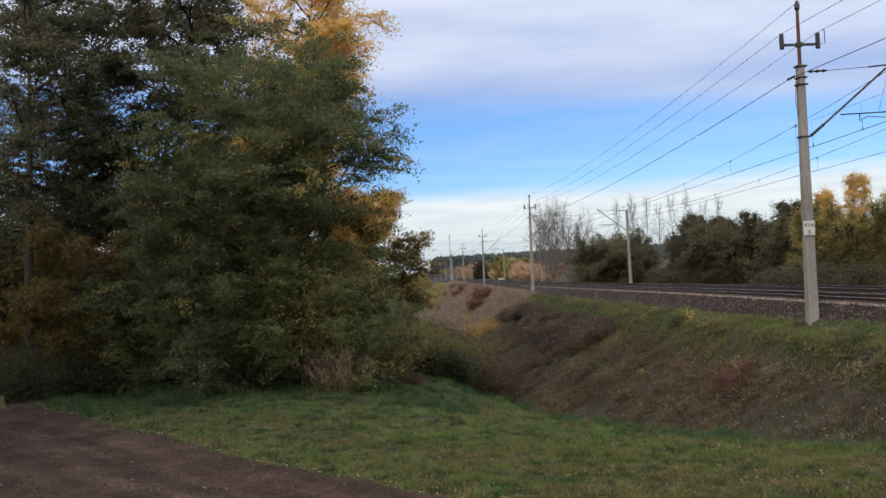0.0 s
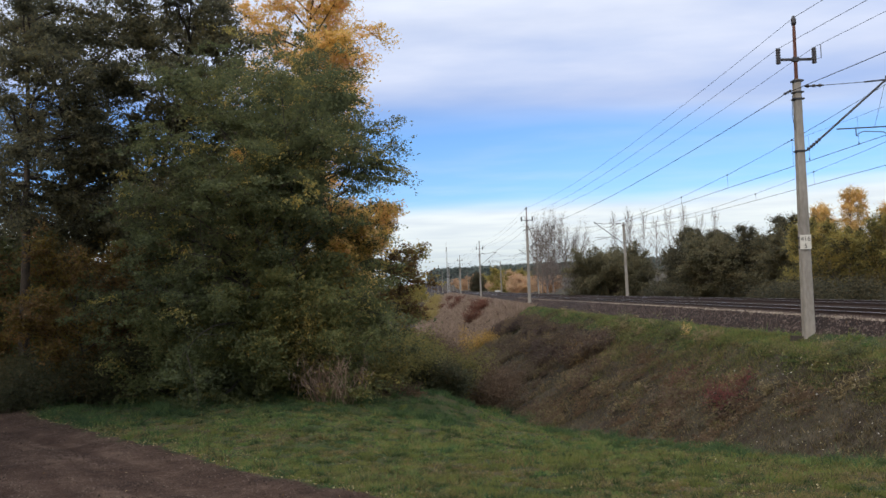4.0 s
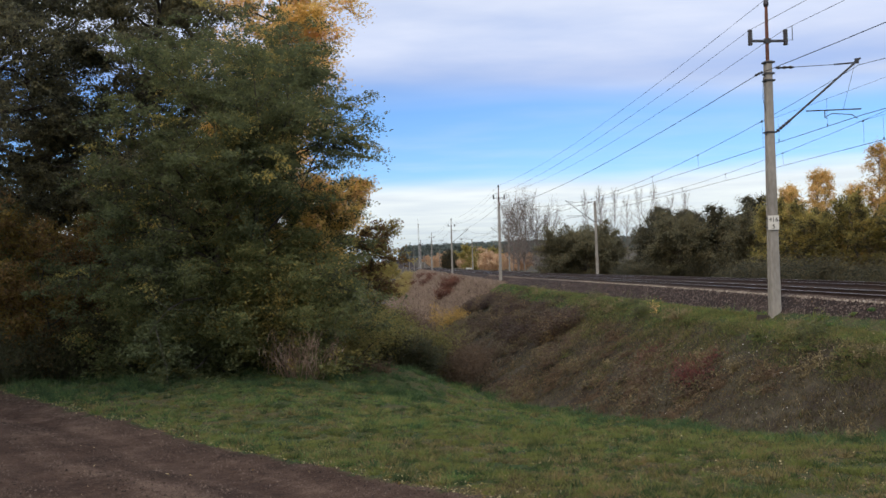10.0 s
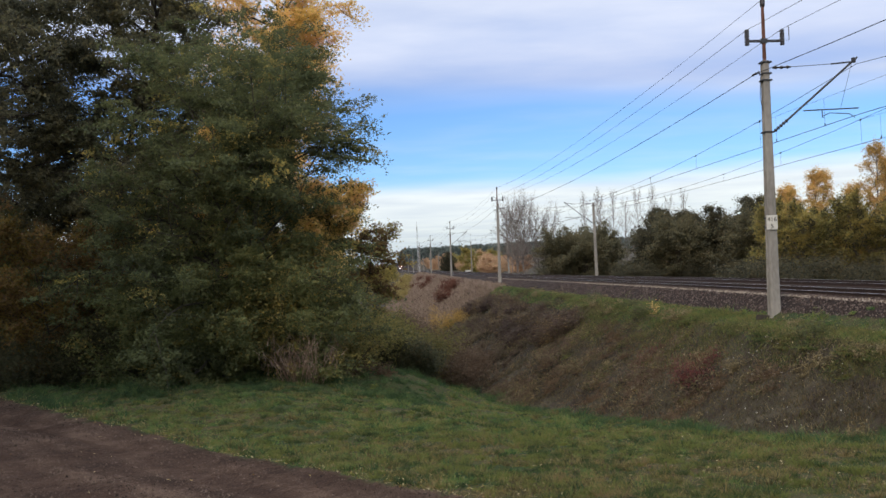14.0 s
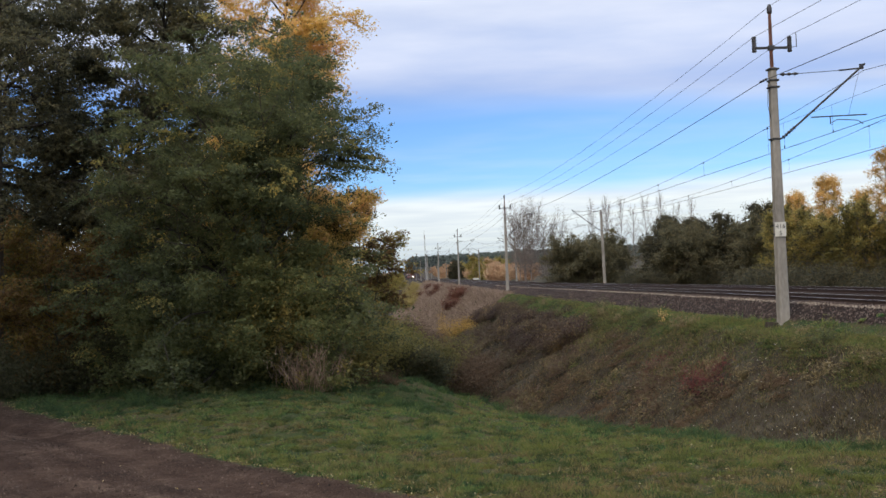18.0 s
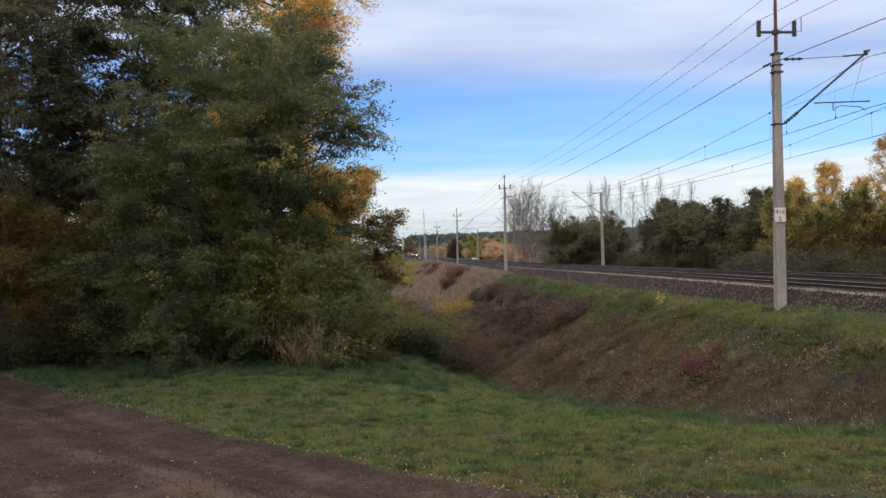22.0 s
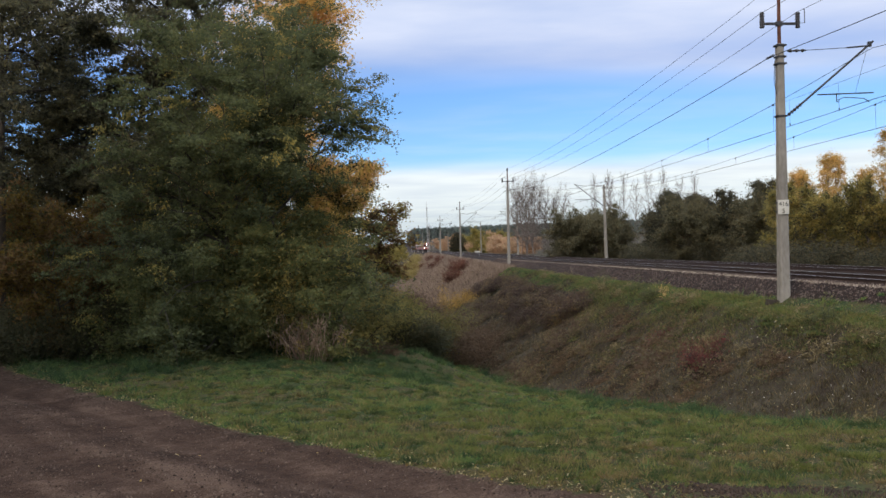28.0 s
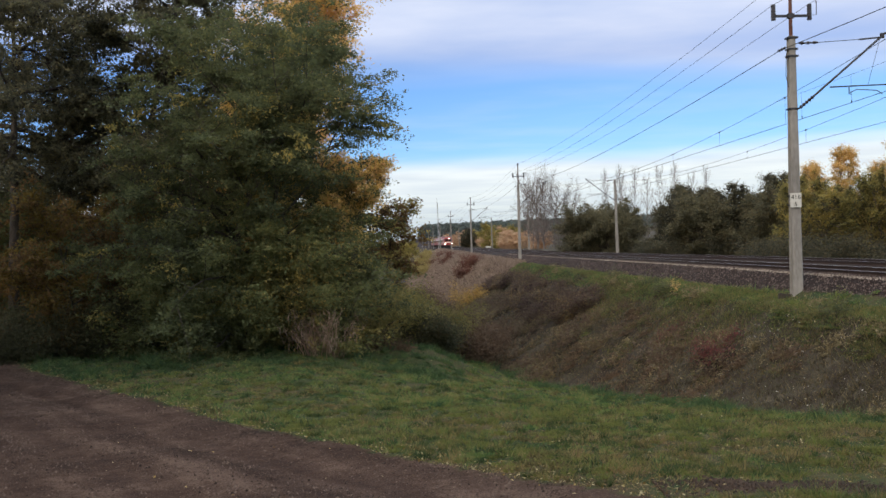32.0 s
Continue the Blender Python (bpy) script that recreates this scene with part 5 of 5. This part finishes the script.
def build_dead_bits():
    """Dead stalks and leaf scraps lying on the trodden turf."""
    rng = np.random.default_rng(24)
    n = 34000
    r = 9.0 + 17 * rng.random(n) ** 1.2
    b = np.radians(rng.uniform(-24, 29, n))
    x, y = r * np.sin(b), r * np.cos(b)
    road, ball, bare = cover(x, y)
    keep = (road < 0.3) & (bare < 0.3) & (rng.random(n) < 0.10 + 0.9 * smooth(0.45, 1.1, worn_turf(x, y)))
    x, y = x[keep], y[keep]
    n = len(x)
    c = np.stack([x, y, land(x, y) + rng.uniform(0.008, 0.03, n)], 1)
    w = rng.uniform(0, 6.28, n)
    a = np.stack([np.cos(w), np.sin(w), rng.normal(size=n) * 0.25], 1) * rng.uniform(0.016, 0.048, n)[:, None]
    s = np.stack([-np.sin(w), np.cos(w), rng.normal(size=n) * 0.4], 1) * rng.uniform(0.004, 0.011, n)[:, None]
    quads = np.stack([c - a, c + s, c + a, c - s], 1)
    pale = rng.random(n) < 0.4
    tagged(new("dead_stalks", soup("dead_stalks", quads[~pale], DEADWEED)), "brown dead stalks lying on the trodden turf", "dead stalks", kind="stuff")
    tagged(new("straw_bits", soup("straw_bits", quads[pale], STRAW)), "bits of pale straw lying on the trodden turf", "straw", kind="stuff")


build_dead_bits()


def build_bank_grass():
    """Rough mixed growth on the embankment's slope: green, straw and brown stalks."""
    for seed, mat, n, name, label in ((61, BANKBLADE, 190000, "bank_grass", "rough green grass on the embankment slope"), (64, DRYBROWN, 80000, "dead_bank_grass", "dead brown grass on the far embankment slope"), (62, STRAW, 34000, "dry_bank_grass", "dry straw-coloured stalks on the embankment slope"), (66, BLADE, 60000, "crest_grass", "green grass along the embankment's crest"), (63, WEEDS, 400000, "bank_weeds", "low brown weeds on the embankment slope")):
        rng = np.random.default_rng(seed)
        y = 14 + 150 * rng.random(n) ** 2.4
        s = -1.2 - 9.5 * rng.random(n) ** 0.9
        if mat is BANKBLADE:
            y = 14 + 66 * rng.random(n) ** 1.6
            s = -0.2 - (3.6 - 2.2 * smooth(42, 55, y) - 1.5 * smooth(29, 20, y)) * rng.random(n) ** 1.4
        if mat is BLADE:
            y = 34 + 50 * rng.random(n)
            s = -0.2 - 2.3 * rng.random(n)
        if mat is DRYBROWN:
            y = 84 + 190 * rng.random(n) ** 1.3
            s = -1.0 - 11.0 * rng.random(n)
        x = s + line_x(y)
        road, ball, bare = cover(x, y)
        patch = wave(x, y, 0.45, seed * 0.7) + 0.6 * wave(x, y, 1.3, seed * 0.3)
        keep = (ball < 0.3 if mat in (BANKBLADE, BLADE) else bare > 0.3) & ((patch > rng.normal(size=n) * 0.6 - (0.6 if mat is WEEDS else 0.2)) | (mat is DRYBROWN))
        x, y = x[keep], y[keep]
        n = len(x)
        r = np.hypot(x, y)
        big = 2.2 if mat is DRYBROWN else 1.0
        h = big * rng.uniform(0.03, 0.13, n) * (1.0 if mat is not STRAW else 1.5) * (0.8 + r / 90)
        w = rng.uniform(0, 6.28, n)
        wid = big * (0.003 if mat is not WEEDS else 0.0055) + big * 0.0002 * r
        p = np.stack([x, y, land(x, y) - 0.02], 1)
        a = np.stack([np.cos(w) * wid, np.sin(w) * wid, np.zeros(n)], 1)
        d = rng.normal(size=(n, 2)) * 0.55
        tip = p + np.stack([d[:, 0] * h, d[:, 1] * h, h], 1)
        tagged(new(name, soup(name, np.stack([p - a, p + a, tip], 1), mat)), label, "grass", kind="stuff")


build_bank_grass()


def build_bank_leaves():
    """Small ragged leaves of low weeds and old litter hugging the embankment's soil."""
    rng = np.random.default_rng(65)
    for n, mat, size, name, label in ((60000, WEEDLEAF, 0.019, "weed_leaves", "small grey-green weed leaves on the embankment soil"), (36000, DEADWEED, 0.017, "leaf_mould", "brown leaf mould on the embankment soil")):
        y = 15 + 34 * rng.random(n) ** 1.3
        s = -1.4 - 5.0 * rng.random(n)
        x = s + line_x(y)
        patch = wave(x, y, 1.1, n * 0.001) + 0.7 * wave(x, y, 2.9, n * 0.002)
        keep = (cover(x, y)[2] > 0.4) & (patch > rng.normal(size=n) * 0.5 - 0.3)
        x, y = x[keep], y[keep]
        c = np.stack([x, y, land(x, y) + 0.015 + 0.05 * rng.random(len(x)) ** 2], 1)
        tagged(new(name, soup(name, leaves(c, size, rng, 0.0, 1.4), mat)), label, "leaves", kind="stuff")


build_bank_leaves()

# coarser tufts standing in the grass
_t2 = put(make_shrub("grass_tuft", 0.25, 0.13, 72, LIGHTBLADE, 320, 0.02, "pale yellow-green tuft standing in the short grass", 6, 0.06, LIGHTBLADE, droop=-0.7, long=6.0, twig=False, category="grass tuft", group="tufts in the grass"), spot(9.0, 15.0))
_t1 = put(make_shrub("grass_tuft", 0.25, 0.16, 71, BLADE, 300, 0.02, "dark coarse tuft standing in the short grass", 5, 0.05, BLADE, droop=-0.7, long=6.0, twig=False, category="grass tuft", group="tufts in the grass"), spot(4.0, 16.0))
for _i in range(300):
    _b, _r = _rng.uniform(-20, 29), 10.2 + 17 * _rng.random() ** 1.4
    _x, _y = _r * math.sin(radians(_b)), _r * math.cos(radians(_b))
    if float(cover(_x, _y)[0]) < 0.05 and float(cover(_x, _y)[2]) < 0.2:
        copy_thing(_rng.choice((_t1, _t2)), spot(_b, _r, _rng.uniform(0, 360), _rng.uniform(0.0, 0.06)))


def build_litter():
    rng = np.random.default_rng(8)
    n = 2400
    r = 8.6 + 27.0 * rng.random(n) ** 1.6
    b = np.radians(rng.uniform(-30, 30, n))
    x, y = r * np.sin(b), r * np.cos(b)
    m = 2700
    al = rng.uniform(-11, 20, m)
    ac = np.abs(rng.normal(size=m)) * 0.6 - 0.25
    x2 = ROAD_P[0] + ROAD_D[0] * al + 0.786 * ac
    y2 = ROAD_P[1] + ROAD_D[1] * al + 0.618 * ac
    ac3 = -5.5 - np.abs(rng.normal(size=4200)) * 0.6
    al3 = -10 + 26 * rng.random(4200) ** 1.8
    x = np.concatenate([x, x2, ROAD_P[0] + ROAD_D[0] * al3 + 0.786 * ac3])
    y = np.concatenate([y, y2, ROAD_P[1] + ROAD_D[1] * al3 + 0.618 * ac3])
    yb = 18 + 50 * rng.random(3600) ** 1.0
    xb = line_x(yb) - 1.0 - 7.0 * rng.random(3600)
    x, y = np.concatenate([x, xb]), np.concatenate([y, yb])
    road, ball, bare = cover(x, y)
    keep = (road < 0.6) | (rng.random(len(x)) < 0.12)
    x, y = x[keep], y[keep]
    n = len(x)
    c = np.stack([x, y, land(x, y) + 0.02 + (0.02 + 0.5 * bare[keep] * (x > 0)) * rng.random(n)], 1)
    a = rng.normal(size=(n, 3)) * np.array([1, 1, 0.35])
    a /= np.linalg.norm(a, axis=1)[:, None]
    bb = np.cross(np.array([0.1, 0.2, 1.0]) + rng.normal(size=(n, 3)) * 0.3, a)
    bb /= np.linalg.norm(bb, axis=1)[:, None]
    s = (0.0135 * rng.uniform(0.6, 1.5, n))[:, None]
    q = np.stack([c - a * s * 1.3, c + bb * s, c + a * s * 1.3, c - bb * s], 1)
    tagged(new("fallen_leaves", soup("fallen_leaves", q, LITTER)), "pale yellow fallen leaves scattered over grass and road edge", "fallen leaves", kind="stuff")


build_litter()


def build_gravel():
    """Small stones lying loose on the field road."""
    rng = np.random.default_rng(14)
    n = 60000
    al = -10 + 32 * rng.random(n) ** 1.2
    ac = -5.8 * rng.random(n)
    x = ROAD_P[0] + ROAD_D[0] * al + 0.786 * ac
    y = ROAD_P[1] + ROAD_D[1] * al + 0.618 * ac
    c = np.stack([x, y, land(x, y) + 0.004], 1)
    size = 0.0065 * rng.uniform(0.5, 1.0, n) ** 2 * (1 + 1.6 * (rng.random(n) < 0.12))
    base = np.array([[1, 0, -0.4], [-0.5, 0.87, -0.4], [-0.5, -0.87, -0.4], [0.1, 0.05, 0.7]])
    p = base[None] * size[:, None, None] * rng.uniform(0.7, 1.5, (n, 1, 3)) * 1.6 + c[:, None]
    f = (np.arange(n)[:, None, None] * 4 + np.array([[0, 1, 3], [1, 2, 3], [2, 0, 3]])[None]).reshape(-1, 3)
    me = bpy.data.meshes.new("road_gravel")
    me.from_pydata(p.reshape(-1, 3).tolist(), [], f.tolist())
    me.materials.append(GRAVEL)
    tagged(new("road_gravel", me), "small dark stones lying loose on the dirt road", "gravel", kind="stuff")


build_gravel()


def build_flints():
    """Pale pebbles and scraps lying on the bare part of the slope."""
    rng = np.random.default_rng(17)
    n = 420
    y = 16.5 + 14 * rng.random(n)
    x = line_x(y) - 1.8 - 3.0 * rng.random(n)
    keep = cover(x, y)[2] > 0.5
    x, y = x[keep], y[keep]
    n = len(x)
    c = np.stack([x, y, land(x, y) + 0.03], 1)
    size = 0.006 + 0.014 * rng.random(n) ** 3
    base = np.array([[1, 0, -0.4], [-0.5, 0.87, -0.4], [-0.5, -0.87, -0.4], [0.1, 0.05, 0.7]])
    p = base[None] * size[:, None, None] * rng.uniform(0.7, 1.5, (n, 1, 3)) + c[:, None]
    f = (np.arange(n)[:, None, None] * 4 + np.array([[0, 1, 3], [1, 2, 3], [2, 0, 3]])[None]).reshape(-1, 3)
    me = bpy.data.meshes.new("pale_pebbles")
    me.from_pydata(p.reshape(-1, 3).tolist(), [], f.tolist())
    me.materials.append(PEBBLE)
    tagged(new("pale_pebbles", me), "pale pebbles scattered on the bare embankment soil", "pebbles", kind="stuff")


build_flints()


def build_clods():
    """Churned dark soil where wheels have cut the turf."""
    rng = np.random.default_rng(15)
    n = 2600
    x = 3.6 + 0.9 * np.clip(rng.normal(size=n), -1.7, 1.7)
    y = 10.0 + 0.1 * (x - 3.6) + 0.26 * np.clip(rng.normal(size=n), -1.7, 1.7)
    c = np.stack([x, y, land(x, y)], 1)
    size = 0.012 + 0.03 * rng.random(n) ** 2.5
    base = np.array([[1, 0, -0.3], [0, 1, -0.3], [-1, 0.1, -0.3], [0.1, -1, -0.3], [0.4, 0.3, 0.45], [-0.4, -0.2, 0.5]])
    p = base[None] * size[:, None, None] * rng.uniform(0.6, 1.5, (n, 6, 3)) + c[:, None]
    f = (np.arange(n)[:, None, None] * 6 + np.array([[0, 1, 4], [1, 2, 5], [1, 5, 4], [2, 3, 5], [3, 0, 4], [3, 4, 5]])[None]).reshape(-1, 3)
    me = bpy.data.meshes.new("soil_clods")
    me.from_pydata(p.reshape(-1, 3).tolist(), [], f.tolist())
    me.materials.append(CLOD)
    tagged(new("soil_clods", me), "dark churned clods of soil in a rut across the turf", "soil", kind="stuff")


build_clods()


def white_board():
    th = thing("track_marker", Matrix.Translation(on_line(FAR_POLES - 0.9, 232, 0.0)), "low white marker board at the foot of a far mast", "marker board")
    sh = Shape()
    sh.box((-0.7, -0.03, 0.35), (0.7, 0.03, 0.75), chamfer=0.01)
    part("board", sh, PLATE, th)
    for x in (-0.45, 0.45):
        sh = Shape()
        sh.box((x - 0.04, 0.035, -0.4), (x + 0.04, 0.1, 0.7))
        part("post", sh, STEEL, th)


white_board()


# ---- the train ----
RED = material("red_locomotive_paint", [(0.20, 0.026, 0.021), (0.28, 0.038, 0.028)], scale=2, rough=0.4, spec=0.5)
CREAM = material("cream_stripe_paint", [(0.55, 0.50, 0.42), (0.66, 0.62, 0.54)], scale=2, rough=0.45)
ROOFGREY = material("dusty_grey_roof", [(0.12, 0.115, 0.11), (0.2, 0.19, 0.18)], scale=1.5, rough=0.8)
UNDERB = material("black_bogie_steel", [(0.015, 0.014, 0.013), (0.035, 0.032, 0.03)], scale=3, rough=0.8)
DARKGLASS = material("dark_window_glass", [(0.012, 0.014, 0.016), (0.02, 0.022, 0.025)], scale=1, rough=0.08, spec=0.5)
HEADLAMP = material("lit_headlamp", [(0.9, 0.88, 0.8), (0.95, 0.92, 0.85)], rough=0.3, emit=((1.0, 0.88, 0.70), 16.0))


def bogie(th, y0, wheels):
    sh = Shape()
    sh.box((-1.1, y0 - 1.9, 0.35), (1.1, y0 + 1.9, 0.85), chamfer=0.15)
    part("bogie_frame", sh, UNDERB, th)
    for dy in wheels:
        for side in (-0.75, 0.75):
            sh = Shape()
            sh.tube([(side - 0.07, y0 + dy, 0.52), (side + 0.07, y0 + dy, 0.52)], 0.52, 16)
            part("wheel", sh, UNDERB, th)


def body_ring(y, w, z0, z1, bulge=0.0):
    return [(-w + 0.08, y, z0), (w - 0.08, y, z0), (w, y, z0 + 0.15), (w, y, z1 - 0.55), (w * 0.86, y, z1 - 0.18), (w * 0.5, y, z1), (-w * 0.5, y, z1), (-w * 0.86, y, z1 - 0.18), (-w, y, z1 - 0.55), (-w, y, z0 + 0.15)]


def make_locomotive():
    """Local frame: the front at y = 0 faces -y, the rail top is z = 0."""
    th = thing("locomotive", Matrix.Identity(4), "red electric locomotive with cream stripe and three lit headlamps", "locomotive")
    sh = Shape()
    sh.loft([body_ring(0.0, 1.40, 0.95, 3.35), body_ring(0.55, 1.5, 0.95, 3.75), body_ring(15.4, 1.5, 0.95, 3.75), body_ring(15.95, 1.40, 0.95, 3.35)])
    part("body", sh, RED, th)
    sh = Shape()
    sh.box((-1.2, 0.9, 3.70), (1.2, 15.0, 3.92), chamfer=0.2)
    part("roof", sh, ROOFGREY, th)
    for x0, x1 in ((-1.22, -0.06), (0.06, 1.22)):
        sh = Shape()
        sh.box((x0, -0.03, 2.25), (x1, 0.03, 3.0), chamfer=0.01)
        part("windscreen", sh, DARKGLASS, th)
    sh = Shape()
    sh.box((-1.40, -0.025, 1.72), (1.40, 0.02, 2.02))
    part("front_stripe", sh, CREAM, th)
    for side in (-1, 1):
        sh = Shape()
        sh.box((side * 1.505 - 0.012, 0.7, 1.72), (side * 1.505 + 0.012, 15.3, 2.02))
        part("side_stripe", sh, CREAM, th)
        for k in range(6):
            sh = Shape()
            y = 1.3 + k * 2.5
            sh.box((side * 1.505 - 0.012, y, 2.3), (side * 1.505 + 0.012, y + 0.9, 2.9))
            part("side_window", sh, DARKGLASS, th)
    for x, z, r in ((-1.12, 1.45, 0.17), (1.12, 1.45, 0.17), (0.0, 3.22, 0.14)):
        sh = Shape()
        sh.tube([(x, -0.12, z), (x, 0.05, z)], [r, r], 14)
        part("headlamp", sh, HEADLAMP, th, "bright lit headlamp")
    sh = Shape()
    sh.box((-1.35, -0.05, 0.55), (1.35, 0.25, 0.98), chamfer=0.08)
    part("buffer_beam", sh, UNDERB, th)
    for x in (-0.88, 0.88):
        sh = Shape()
        sh.tube([(x, -0.05, 1.0), (x, -0.45, 1.0), (x, -0.46, 1.0), (x, -0.54, 1.0)], [0.1, 0.1, 0.24, 0.24], 12)
        part("buffer", sh, UNDERB, th)
    sh = Shape()
    sh.box((-1.1, 6.0, 0.4), (1.1, 10.0, 0.96), chamfer=0.1)
    part("equipment_box", sh, UNDERB, th)
    for y0 in (3.2, 12.8):
        bogie(th, y0, (-1.4, 0, 1.4))
    sh = Shape()
    sh.tube([(-0.5, 11.5, 3.95), (0, 13.2, 4.9), (0, 11.9, 5.75)], 0.04, 5)
    sh.tube([(0.5, 11.5, 3.95), (0, 13.2, 4.9)], 0.04, 5)
    sh.box((-0.8, 11.75, 5.72), (0.8, 12.05, 5.80))
    part("pantograph", sh, RUSTSTEEL, th)
    return th


def make_coach():
    th = thing("railway_coach", Matrix.Identity(4), "red and cream passenger coach with a dark window band", "railway coach", "coaches of the train")
    sh = Shape()
    sh.loft([body_ring(0.3, 1.44, 0.95, 4.0), body_ring(24.2, 1.44, 0.95, 4.0)])
    part("body", sh, RED, th)
    sh = Shape()
    sh.box((-0.8, 0.4, 3.96), (0.8, 24.1, 4.08), chamfer=0.2)
    part("roof", sh, ROOFGREY, th)
    for side in (-1, 1):
        sh = Shape()
        sh.box((side * 1.45 - 0.012, 0.35, 2.9), (side * 1.45 + 0.012, 24.15, 3.2))
        part("side_stripe", sh, CREAM, th)
        for k in range(10):
            sh = Shape()
            y = 1.5 + k * 2.2
            sh.box((side * 1.45 - 0.015, y, 2.0), (side * 1.45 + 0.015, y + 1.4, 2.85))
            part("window", sh, DARKGLASS, th)
    for y0 in (3.4, 21.1):
        bogie(th, y0, (-1.25, 1.25))
    return th


def motions():
    """The train comes down the nearer track at an even pace."""
    speed, last = 23.8, 308.0
    cars = [(make_locomotive(), 0.0)]
    first = make_coach()
    cars.append((first, 16.6))
    for k in range(1, 5):
        cars.append((copy_thing(first, Matrix.Identity(4)), 16.6 + 24.6 * k))
    tilt = math.degrees(math.atan(-0.0034))
    for car, back in cars:
        rows = []
        for k in range(9):
            t = 4.0 * k
            y = last + speed * (32.0 - t) + back
            rows.append((t, Matrix.Translation(on_line(T1, min(y, 5000), RAIL + float(fall(y)))) @ pose(0, 0, 0, tilt if y < 900 else 0, 0, TURN)))
        walk(car, rows)


motions()
